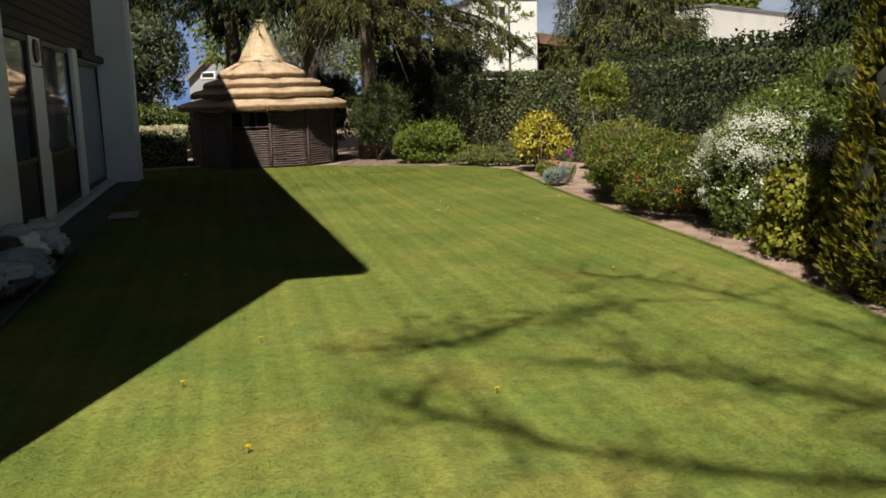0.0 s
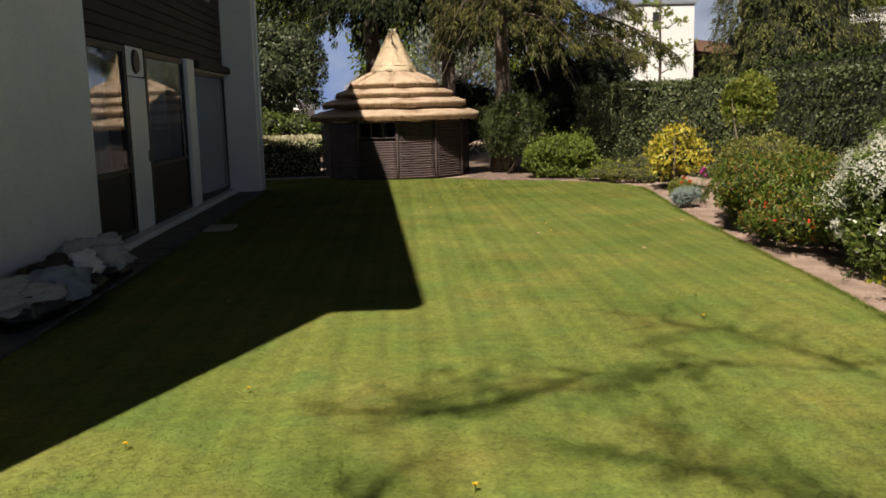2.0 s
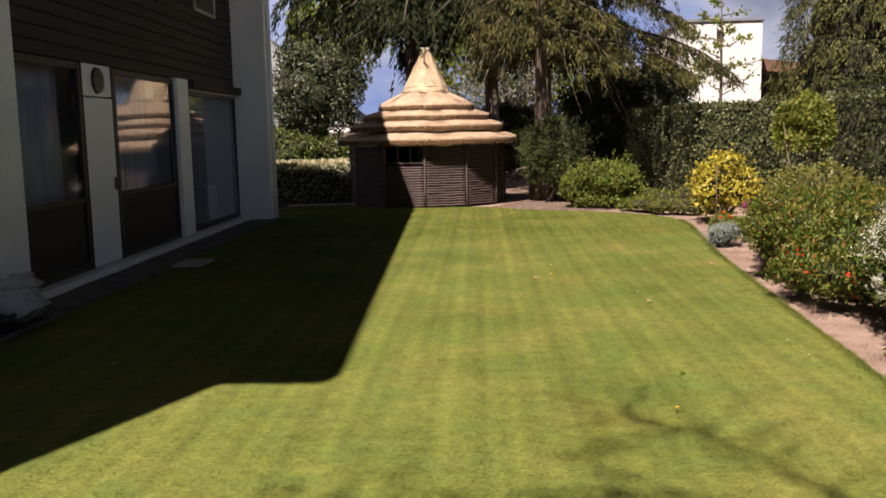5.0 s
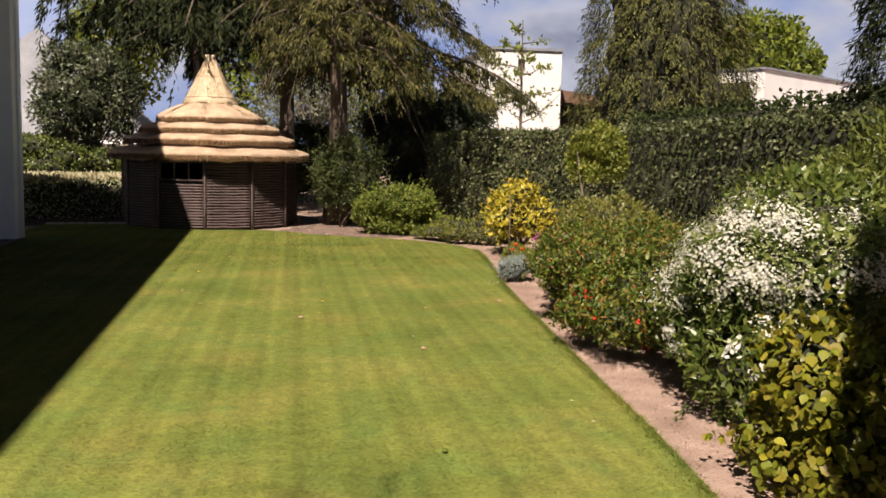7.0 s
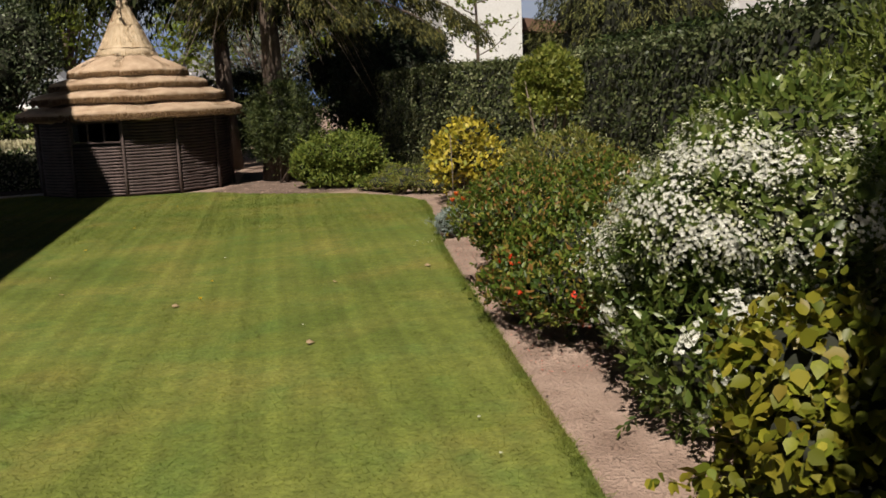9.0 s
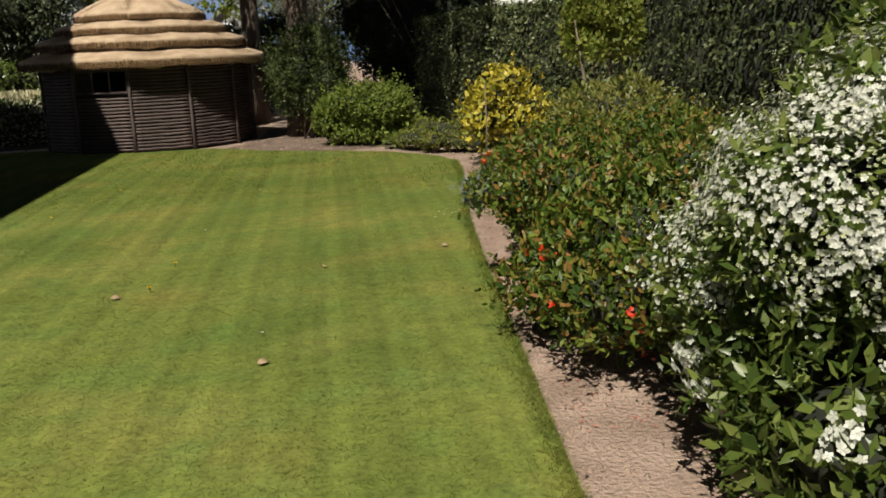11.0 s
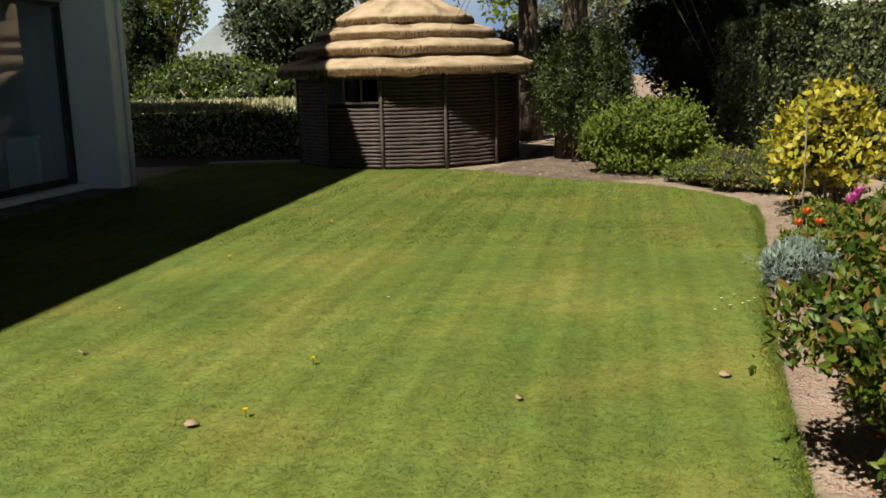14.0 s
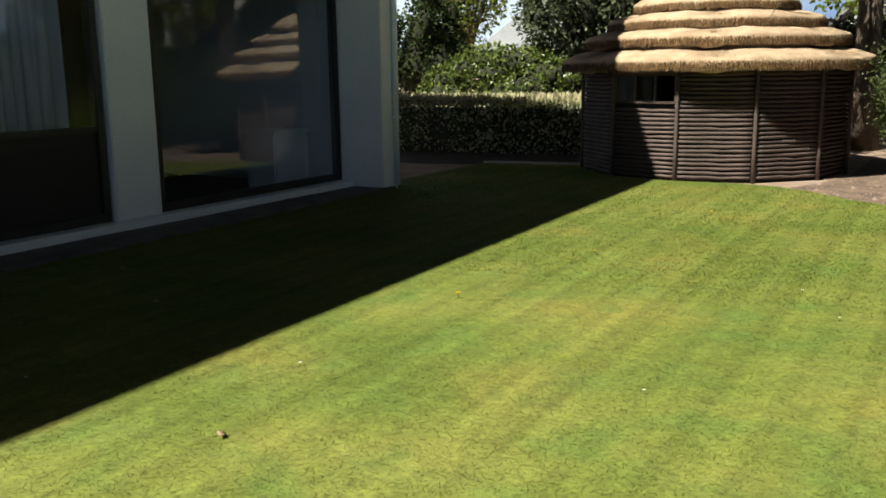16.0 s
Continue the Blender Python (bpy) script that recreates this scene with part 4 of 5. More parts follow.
# low pale plants on the bed's corner
for i, (x, y, r, h) in enumerate(((3.15, 16.4, .36, .26), (3.75, 15.75, .32, .24), (2.95, 16.75, .22, .16), (3.55, 12.3, .18, .16), (4.1, 16.6, .5, .42), (3.55, 16.7, .40, .36), (3.45, 15.95, .26, .22), (4.3, 15.9, .42, .40), (3.78, 13.2, .22, .22))):
    lob = sub_lobes((x, y, h * .5, r, r, h * .6), 6, 0.4, 30 + i)
    shrub("low_plant", lob, 900, (LIME_LEAF, OLIVE_LEAF, BOX_LEAF, LIME_LEAF, OLIVE_LEAF)[i % 5], "low pale green plant in the soil of the bed", 0.045, 0.4, "plant", up=.6, stems=3, group="low bed plants")
cane = part("garden_cane", tri_mesh("garden_cane", *tube([(0, 0, -.03), (.005, 0, .5), (0, .004, .98)], [.007, .0065, .006], 6)), DEAD_TWIG, smooth=True)
cane.location = (3.58, 12.9, 0)
tagged(cane, "thin pale garden cane standing in the bed", "cane")
# silvery cushion
lob = sub_lobes((3.30, 11.45, 0.12, 0.22, 0.30, 0.16), 8, 0.4, 40)
shrub("silver_plant", lob, 2600, SILVER, "silver-grey cushion plant at the bed's edge", 0.05, 0.14, "plant", up=.8, stems=3)
# rounded small tree on bare stems
std = thing("small_tree", "small tree with a light green rounded crown on thin bare stems", "tree", (4.9, 13.1, 0))
pieces = []
for a in range(4):
    q = a * 1.6
    pieces.append(tube([(.07 * math.cos(q), .07 * math.sin(q), -.03), (.12 * math.cos(q), .12 * math.sin(q), .6), (.22 * math.cos(q), .22 * math.sin(q), 1.1), (.30 * math.cos(q), .4 * math.sin(q), 1.6)], [.022, .02, .015, .008], 7, .08))
part("trunk", tri_mesh("trunk", *joined(pieces)), DEAD_TWIG, std)
L = sub_lobes((0, 0, 1.50, .36, .50, .46), 20, .42, 44)[1:]
P, N = shell(L, 5200, .8)
v, t = blades(P, scatter(5200) + .4 * N + [0, 0, .3], N + .8 * scatter(5200), rng.uniform(.045, .09, 5200), rng.uniform(.024, .045, 5200))
tagged(part("crown", tri_mesh("crown", v, t), LIME_LEAF, std), kind="stuff")


# tulips and a pink rhododendron bloom
def flower(name, x, y, z, mat, label, size, petals):
    f = thing(name, label, "flower", (x, y, 0), group="bed flowers")
    part("stem", tri_mesh("stem", *tube([(0, 0, -.03), (.01, 0, z * .5), (0, .01, z)], [.005, .004, .004], 5)), CHOISYA, f)
    n = petals
    a = np.linspace(0, 2 * np.pi, n, endpoint=False)
    P = np.stack([.004 * np.cos(a), .004 * np.sin(a), np.full(n, z)], 1)
    A = np.stack([np.cos(a) * .55, np.sin(a) * .55, np.full(n, .8)], 1)
    N = np.stack([-np.cos(a), -np.sin(a), np.full(n, .5)], 1)
    part("petals", tri_mesh("petals", *broad_leaves(P, A, N, size, size * .75, -.1)), mat, f)
    P2 = np.tile([[0, 0, .0]], (4, 1)) + 0.
    b = np.array([.3, 1.9, 3.5, 5.0])
    part("foliage", tri_mesh("foliage", *blades(P2, np.stack([.5 * np.cos(b), .5 * np.sin(b), np.full(4, 1.)], 1), np.stack([np.cos(b), np.sin(b), np.zeros(4)], 1), z * .8, .03)), CHOISYA, f)
    return f


for x, y, z in ((3.34, 11.75, .30), (3.40, 11.82, .36), (3.46, 11.72, .31)):
    flower("tulip", x, y, z, ORANGE, "orange-red tulip in the flower bed", .055, 6)
for x, y, z in ((3.64, 11.74, .44), (3.70, 11.79, .49), (3.69, 11.69, .40), (3.67, 11.76, .46)):
    flower("pink_flower", x, y, z, PINK, "bright pink open flower in the flower bed", .065, 8)


# golden cypress beside the camera's start
def cypress(name, x, y, h, r, n, mat, label, cat="conifer"):
    th = thing(name, label, cat, (x, y, 0))
    part("trunk", tri_mesh("trunk", *tube([(0, 0, -.03), (.02, 0, h * .5), (0, .02, h * .95)], [.09, .06, .015], 8, .1)), BARK, th)
    lobes = []
    g = np.random.default_rng(int(x * 100))
    for i in range(60):
        s = (i + .5) / 60
        q = i * 2.4
        rad = r * (1 - s) ** .5 * .72
        lobes.append((rad * math.cos(q), rad * math.sin(q), .12 + s * h * .95, r * .42 * (1 - .65 * s), r * .42 * (1 - .65 * s), h * .10))
    part("shade_core", tri_mesh("shade_core", *core(lobes, .62)), SHADE_CORE, th)["kind"] = "stuff"
    P, N = shell(lobes, n, .25)
    # flat upright fans: fronds that branch from a common foot
    k = 5
    foot, out = np.repeat(P, k, 0), np.repeat(N, k, 0)
    A = out * .8 + np.array([0, 0, .75]) + .45 * scatter(n * k)
    sz = rng.uniform(.04, .09, n * k)
    v, t = blades(foot + .01 * scatter(n * k), A, scatter(n * k), sz, sz * .22)
    tagged(part("crown", tri_mesh("crown", v, t), mat, th), kind="stuff")
    return th


cypress("golden_cypress", 2.80, 2.52, 4.8, 0.68, 13000, GOLD_CYP, "tall golden-green cypress standing in the bed")


# ---------------------------------------------------------------- large trees
def spruce(name, x, y, h, low, reach, nb, ns, mat, label, droop=.5, r=.22, dead=0, hang=.45, spray=(.08, .20), lop=0.0, lean=0.0, strings=46, fan=.15):
    th = thing(name, label, "conifer", (x, y, 0))
    zs = np.linspace(-.03, h, 10)
    tr = tube([(lean * z + .03 * math.sin(z), .03 * math.cos(z * 1.3), z) for z in zs], r * (1 - .8 * (zs + .03) / h) + np.where(zs < .5, .10, 0), 10, .10)
    part("trunk", tri_mesh("trunk", *tr), BARK, th)
    limbs, Ps, As, Ls = [], [], [], []
    for i in range(nb):
        s = (i + rng.random()) / nb
        z0 = low + (h - low) * s ** 1.15
        q = i * 2.399 + rng.normal(0, .25)
        ln = reach * (1 - s) ** .75 * rng.uniform(.75, 1.12) + .3
        ln *= 1 + lop * math.cos(q - .2)
        d = np.array([math.cos(q), math.sin(q), 0])
        u = np.linspace(0, 1, 7)
        pts = np.array([lean * z0, 0, z0]) + d * (ln * u)[:, None] + np.outer(.12 * ln * u - droop * ln * u ** 2, [0, 0, 1]) + rng.normal(0, .03, (7, 3)) * u[:, None]
        limbs.append(tube(pts, .035 * (ln / reach) * (1 - .85 * u) + .006, 5))
        side = np.array([-d[1], d[0], 0])
        k = max(6, int(strings * ln / reach))
        uu = .15 + .85 * rng.random(k) ** .8
        foot = np.stack([np.interp(uu, u, pts[:, j]) for j in range(3)], 1)
        off = rng.normal(0, 1, k) * fan * ln * (1.15 - .8 * uu)
        foot = foot + side * off[:, None] + np.outer(-.25 * np.abs(off), [0, 0, 1])
        each = max(4, int(ns * ln / reach / k))
        drop = rng.gamma(2.2, hang / 3, k)
        s_ = rng.random((k, each)) ** 1.1
        P = foot[:, None] + np.array([0, 0, -1.]) * (s_ * drop[:, None])[..., None] + d * (.10 * s_)[..., None] + rng.normal(0, .035, (k, each, 3))
        A = d * .35 + side * (np.sign(off) * .25)[:, None, None] + np.array([0, 0, -.9]) + .55 * unit(rng.normal(size=(k, each, 3)))
        Ps.append(P.reshape(-1, 3))
        As.append(A.reshape(-1, 3))
        Ls.append(rng.uniform(*spray, k * each))
    part("limbwork", tri_mesh("limbwork", *joined(limbs)), BARK, th)
    P, A, Ln = np.concatenate(Ps), np.concatenate(As), np.concatenate(Ls)
    keep = P[:, 2] > .15
    P, A, Ln = P[keep], A[keep], Ln[keep]
    m = len(P)
    v, t = blades(P, A, np.array([0, 0, 1.]) + .8 * scatter(m), Ln, Ln * rng.uniform(.17, .28, m), .1, .4)
    tagged(part("crown", tri_mesh("crown", v, t), mat, th), kind="stuff")
    if dead:
        tw = []
        for _ in range(dead):
            q = rng.uniform(0, 6.28)
            z0 = low + rng.random() * 2.2
            d = np.array([math.cos(q), math.sin(q), 0])
            u = np.linspace(0, 1, 5)
            ln = rng.uniform(.8, 2.2)
            tw.append(tube(np.array([0, 0, z0]) + d * (ln * u)[:, None] + np.outer(-1.1 * ln * u ** 2.2, [0, 0, 1]) + rng.normal(0, .05, (5, 3)), .018 * (1 - .8 * u), 5))
        part("dead_wood", tri_mesh("dead_wood", *joined(tw)), DEAD_TWIG, th, "bare hanging brown twigs")
    return th


spruce("spruce", 1.52, 19.85, 12.5, 3.5, 2.9, 84, 3200, SPRUCE, "large drooping spruce with olive-green hanging branches", .40, .22, 90, .27, (.05, .13), lop=.36, strings=110, fan=.25)
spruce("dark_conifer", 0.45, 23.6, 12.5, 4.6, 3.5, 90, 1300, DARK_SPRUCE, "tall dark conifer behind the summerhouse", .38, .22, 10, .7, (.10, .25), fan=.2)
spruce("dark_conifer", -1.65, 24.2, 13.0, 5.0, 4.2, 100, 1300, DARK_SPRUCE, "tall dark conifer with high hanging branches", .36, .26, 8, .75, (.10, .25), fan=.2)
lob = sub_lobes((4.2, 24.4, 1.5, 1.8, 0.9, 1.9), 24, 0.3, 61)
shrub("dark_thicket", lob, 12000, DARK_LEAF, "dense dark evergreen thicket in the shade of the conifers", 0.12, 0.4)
lob = sub_lobes((0.6, 27.0, 1.0, 2.2, 0.9, 1.3), 20, 0.3, 62)
shrub("green_thicket", lob, 9000, GREY_TREE, "grey-green bushes behind the summerhouse", 0.12, 0.4)


def dense_conifer(name, x, y, h, r, n, mat, label, low=.3):
    """A broad, dense cone of layered sprays."""
    th = thing(name, label, "conifer", (x, y, 0))
    part("trunk", tri_mesh("trunk", *tube([(0, 0, -.03), (0, 0, h * .5), (0, 0, h)], [.3, .2, .03], 8)), BARK, th)
    lobes = [(0, 0, low + (h - low) * s, r * (1 - s) ** .42 * .8 + .1, r * (1 - s) ** .42 * .8 + .1, h * .10) for s in np.linspace(0.04, .97, 12)]
    part("shade_core", tri_mesh("shade_core", *core(lobes, .9)), SHADE_CORE, th)["kind"] = "stuff"
    k = 14
    s, q = rng.random(n // k) ** 1.25, rng.uniform(0, 2 * np.pi, n // k)
    bumpy = 1 + .07 * np.sin(q * 5 + 9 * s) * np.sin(23 * s + 2 * q) + .05 * np.sin(q * 11 + 31 * s)
    rad = (r * (1 - s) ** .42 + .05) * bumpy * (1 - .22 * rng.random(n // k) ** 2)
    foot = np.stack([rad * np.cos(q), rad * np.sin(q), low + (h - low) * s], 1)
    n, q = len(foot) * k, np.repeat(q, k)
    along = np.tile(np.linspace(0, 1, k), len(foot))[:, None]
    P = np.repeat(foot, k, 0) + along * np.stack([.16 * np.cos(q), .16 * np.sin(q), np.full(n, -.26)], 1) + rng.normal(0, .045, (n, 3))
    A = np.stack([.55 * np.cos(q), .55 * np.sin(q), np.full(n, -.75)], 1) + .6 * scatter(n)
    N = np.stack([.6 * np.cos(q), .6 * np.sin(q), np.full(n, .7)], 1) + .6 * scatter(n)
    Ln = rng.uniform(.08, .18, n)
    v, t = blades(P, A, N, Ln, Ln * rng.uniform(.18, .28, n))
    tagged(part("crown", tri_mesh("crown", v, t), mat, th), kind="stuff")
    return th


dense_conifer("broad_conifer", 10.55, 24.0, 10.5, 2.55, 72000, GREEN_CYP, "broad dense conifer standing behind the hedge")
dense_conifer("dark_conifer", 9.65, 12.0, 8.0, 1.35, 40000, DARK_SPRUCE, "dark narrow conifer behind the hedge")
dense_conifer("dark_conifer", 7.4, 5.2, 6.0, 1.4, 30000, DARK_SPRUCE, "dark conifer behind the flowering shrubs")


def leafy_tree(name, x, y, trunk_h, lobe, k, n, mat, label, leaf, core_s=.4, size=.34, seed=1, depth=.5, limb=.07):
    th = thing(name, label, "tree", (x, y, 0))
    L = sub_lobes(lobe, k, size, seed)
    top = np.array(lobe[:3])
    pieces = [tube([(0, 0, -.03), (.04, .02, trunk_h * .5), (.0, .05, trunk_h), tuple(top)], [limb, limb * .85, limb * .7, limb * .3], 8, .08)]
    for l in L[1:]:
        a = np.array([0, .05, trunk_h * rng.uniform(.7, 1.1)])
        b = np.array(l[:3])
        pieces.append(tube([a, a * .5 + b * .5 + rng.normal(0, .08, 3), b], [limb * .5, limb * .3, limb * .1], 5))
    part("trunk", tri_mesh("trunk", *joined(pieces)), BARK, th)
    if core_s:
        part("shade_core", tri_mesh("shade_core", *core(L, core_s)), SHADE_CORE, th)["kind"] = "stuff"
    P, N = shell(L, n, depth)
    sz = leaf * rng.uniform(.6, 1.3, n)
    v, t = blades(P, scatter(n) + .4 * N, N + .8 * scatter(n), sz, sz * rng.uniform(.4, .6, n))
    tagged(part("crown", tri_mesh("crown", v, t), mat, th), kind="stuff")
    return th


leafy_tree("evergreen_tree", -4.22, 23.2, 1.3, (0, 0, 2.45, 1.2, 1.2, 1.5), 30, 11000, GREY_TREE, "grey-green glossy-leaved evergreen tree", .09, .5, .32, 50, .4)
leafy_tree("evergreen_tree", -8.2, 24.0, 1.0, (0, 0, 1.6, 0.9, 1.1, 1.5), 18, 7000, YEW, "dark upright evergreen tree", .10, .7, .3, 52, .3)
leafy_tree("green_shrub", -5.3, 22.6, .3, (0, 0, 1.0, 1.9, .7, .78), 22, 9000, CHOISYA, "fresh green leafy bushes behind the low hedge", .085, .6, .3, 53, .3)
leafy_tree("green_shrub", -3.0, 23.3, .3, (0, 0, .75, .95, .6, .62), 16, 5000, CHOISYA, "fresh green leafy bush between the tree and the summerhouse", .08, .6, .3, 58, .3)
leafy_tree("spring_tree", -10.45, 30.0, 2.0, (0, 0, 3.5, 1.05, 1.0, 1.9), 22, 6000, FRESH, "lime green spring tree behind the garden", .13, .25, .3, 57, .5, .10)
leafy_tree("spring_tree", -6.2, 40.0, 3.0, (0, 0, 5.2, 2.2, 2.0, 2.6), 22, 7000, FRESH, "light green spring tree far off", .22, .25, .3, 54, .5, .16)
leafy_tree("spring_tree", 19.8, 36.0, 3.4, (0, 0, 5.0, 2.5, 2.5, 2.6), 24, 9000, FRESH, "light green spring tree behind the far house", .26, .25, .3, 55, .5, .18)
leafy_tree("silver_tree", 1.3, 33.0, 2.0, (0, 0, 3.2, 1.9, 1.2, 2.0), 26, 5000, SILVER_LEAF, "pale grey-leaved tree behind the summerhouse", .12, 0, .36, 59, .8, .09)
leafy_tree("spring_tree", 2.0, 42.0, 3.0, (0, 0, 4.2, 5.0, 2.0, 2.8), 22, 9000, FRESH, "light green spring trees far off", .25, .25, .3, 56, .5, .16)

# trained young tree in front of the white house
ys = thing("young_tree", "thin young tree with level branches and first yellow-green leaves", "tree", (6.45, 23.5, 0))
pieces, Ps = [tube([(0, 0, -.03), (.02, 0, 2.5), (0, .02, 5.0)], [.05, .04, .012], 6)], []
for i in range(15):
    z = 2.3 + 2.3 * (i + rng.random()) / 15
    q = i * 2.4 + rng.normal(0, .4)
    ln = rng.uniform(.45, 1.25) * (1 if z < 3.9 else .6)
    out = np.array([math.cos(q), .6 * math.sin(q), 0])
    rise = rng.uniform(.05, .75)
    pts = np.array([np.array([0, 0, z]) + out * ln * k + np.array([0, 0, rise * ln * k ** 1.6]) + rng.normal(0, .03, 3) * (k > 0) for k in (0, .4, .75, 1)])
    pieces.append(tube(pts, [.018, .014, .010, .005], 5))
    m = int(rng.integers(18, 75))
    u = np.where(rng.random(m) < .6, rng.normal(rng.uniform(.5, .95), .08, m), rng.random(m)).clip(0, 1)
    Ps.append(np.stack([np.interp(u, [0, .4, .75, 1], pts[:, j]) for j in range(3)], 1) + rng.normal(0, .05, (m, 3)))
P = np.concatenate(Ps)
part("trunk", tri_mesh("trunk", *joined(pieces)), BARK, ys)
v, t = blades(P, scatter(len(P)) + [0, 0, .5], scatter(len(P)), rng.uniform(.08, .16, len(P)), rng.uniform(.05, .09, len(P)))
tagged(part("foliage", tri_mesh("foliage", v, t), FRESH, ys), kind="stuff")


# ---------------------------------------------------------------- neighbouring houses
def flat_house(name, x0, x1, y0, y1, h, label, windows):
    th = thing(name, label, "house")
    part("wall", box(x0, x1, y0, y1, -.05, h), HOUSE_WHITE, th)
    part("roof", box(x0 - .06, x1 + .06, y0 - .06, y1 + .06, h, h + .07), ROOF_SLATE, th)
    for (a, b, c, d) in windows:
        w = new("window")
        w.parent = th
        part("window_frame", box(a, b, y0 - .03, y0 + .02, c, d), DARK_FRAME, w)
        part("pane", box(a + .05, b - .05, y0 - .036, y0 - .031, c + .05, d - .05), DARK_FRAME, w)
    return th


flat_house("white_house", 6.3, 8.6, 27.0, 33.0, 4.65, "white cube-like house behind the hedge", [(7.25, 7.45, 4.05, 4.4)])
low = thing("brown_building", "low brown boarded building beside the white house", "building")
part("wall", box(8.7, 12.5, 28.9, 33, -.05, 3.3), DARK_WOOD, low)
eaves = box(8.62, 12.7, 28.2, 33.2, 3.3, 3.66)
for v in eaves.verts:
    v.co.z -= .12 * (v.co.x - 8.62)
part("roof", eaves, BROWN_BOARD, low)


def gable_house(name, x0, x1, y0, y1, z_left, z_right, xr, zr, label, window=None):
    """A house with its gable towards the garden; the eaves may lie at different heights."""
    th = thing(name, label, "house")
    bm = bmesh.new()
    prof = [(x0, -.05), (x1, -.05), (x1, z_right), (xr, zr), (x0, z_left)]
    a, b = [bm.verts.new((x, y0, z)) for x, z in prof], [bm.verts.new((x, y1, z)) for x, z in prof]
    bm.faces.new(a)
    bm.faces.new(b[::-1])
    for i in range(5):
        j = (i + 1) % 5
        bm.faces.new((a[i], b[i], b[j], a[j]))
    bmesh.ops.recalc_face_normals(bm, faces=bm.faces[:])
    part("wall", bm, GABLE_GREY, th)
    for (xa, za), (xb, zb) in (((x0, z_left), (xr, zr)), ((xr, zr), (x1, z_right))):
        d = Vector((xb - xa, 0, zb - za))
        n = Vector((-d.z, 0, d.x)).normalized()
        ln = d.length
        ob = part("roof", box(-.15, ln + .15, y0 - .3, y1 + .3, .004, .16), ROOF_SLATE, th)
        ob.matrix_local = Matrix(((d.x / ln, 0, n.x, xa), (0, 1, 0, 0), (d.z / ln, 0, n.z, za), (0, 0, 0, 1)))
    if window:
        a, b, c, d = window
        w = new("window")
        w.parent = th
        part("window_frame", box(a, b, y0 - .04, y0 + .02, c, d), WHITE_PAINT, w)
        part("pane", box(a + .08, b - .08, y0 - .05, y0 - .042, c + .08, d - .08), DARK_FRAME, w)
    return th


far = thing("grey_roofed_house", "low white house with a big grey slate hipped roof", "house")
part("wall", box(-13.2, -5.3, 36.3, 45.7, -.05, 1.62), HOUSE_WHITE, far)
part("fascia", box(-13.45, -5.05, 36.05, 45.95, 1.62, 1.90), WHITE_PAINT, far)
bm = bmesh.new()
base = [bm.verts.new(p) for p in ((-13.55, 35.95, 1.91), (-4.95, 35.95, 1.91), (-4.95, 46.05, 1.91), (-13.55, 46.05, 1.91))]
peak = bm.verts.new((-9.86, 41.0, 6.40))
bm.faces.new(base[::-1])
for k in range(4):
    bm.faces.new((base[k], base[(k + 1) % 4], peak))
part("roof", bm, ROOF_SLATE, far)
gable_house("gabled_house", -3.75, -0.8, 50.0, 58.0, 2.75, 2.75, -2.28, 4.2, "far white gabled house with one small window", (-3.1, -2.3, 2.75, 3.15))
side = flat_house("white_house", 0, 11.0, 0, 3.0, 4.5, "long low white flat-roofed house beyond the hedges", [])
side.matrix_world = pose(15.8, 28.0, 0, 0, 0, 34)
annex = new("window")
annex.parent = side
part("window_frame", box(-.06, -.02, .5, 1.6, 2.9, 4.1), DARK_FRAME, annex)

# ---------------------------------------------------------------- things lying about
def lump(r, squash, seed, rough=.25):
    bm = bmesh.new()
    bmesh.ops.create_icosphere(bm, subdivisions=4, radius=1)
    off = Vector((seed * 3.1, seed * 1.7, 0))
    for v in bm.verts:
        p = v.co.copy()
        k = 1 + rough * noise.noise(p * 1.6 + off) + rough * .75 * (.5 - abs(noise.noise(p * 3.2 + off))) + rough * .5 * (.3 - abs(noise.noise(p * 7.5 + off))) + rough * .2 * noise.noise(p * 15 + off)
        v.co = Vector((p.x * r[0], p.y * r[1], p.z * r[2])) * k
        v.co.z = max(v.co.z, -r[2] * squash)
    return bm


for i, (x, y, rx, ry, rz) in enumerate(((-3.98, 5.0, .27, .42, .15), (-3.96, 5.85, .27, .44, .13), (-3.98, 6.7, .26, .42, .13))):
    sk = part("dark_sack", lump((rx, ry, rz), .75, 10 + i, .35), BLACK_PLASTIC, smooth=True)
    sk.location = (x, y, rz * .75 + .02)
    tagged(sk, "black plastic sack lying against the house wall", "sack", "sacks by the wall")
heap = ((-4.02, 4.75, .25, .24, .36, .11, PLASTIC, "crumpled clear plastic bag on the dark sacks"), (-3.86, 5.35, .22, .19, .34, .09, CLOTH_BLUE, "crumpled pale blue cloth on the dark sacks"),
        (-4.04, 5.75, .26, .16, .30, .09, CLOTH_BROWN, "rumpled dark brown cloth on the sacks"), (-3.90, 6.05, .24, .14, .17, .10, WHITE_PAINT, "small knotted white bag on the sacks"),
        (-4.00, 6.75, .25, .23, .38, .14, PLASTIC, "crumpled clear plastic bag on the dark sacks"))
for i, (x, y, z, rx, ry, rz, mt, lb) in enumerate(heap):
    sk = part("crumpled_bag", lump((rx, ry, rz), .8, 20 + i, .85), mt, smooth=True)
    sk.location = (x, y, z)
    tagged(sk, lb, "bag", "sacks by the wall")


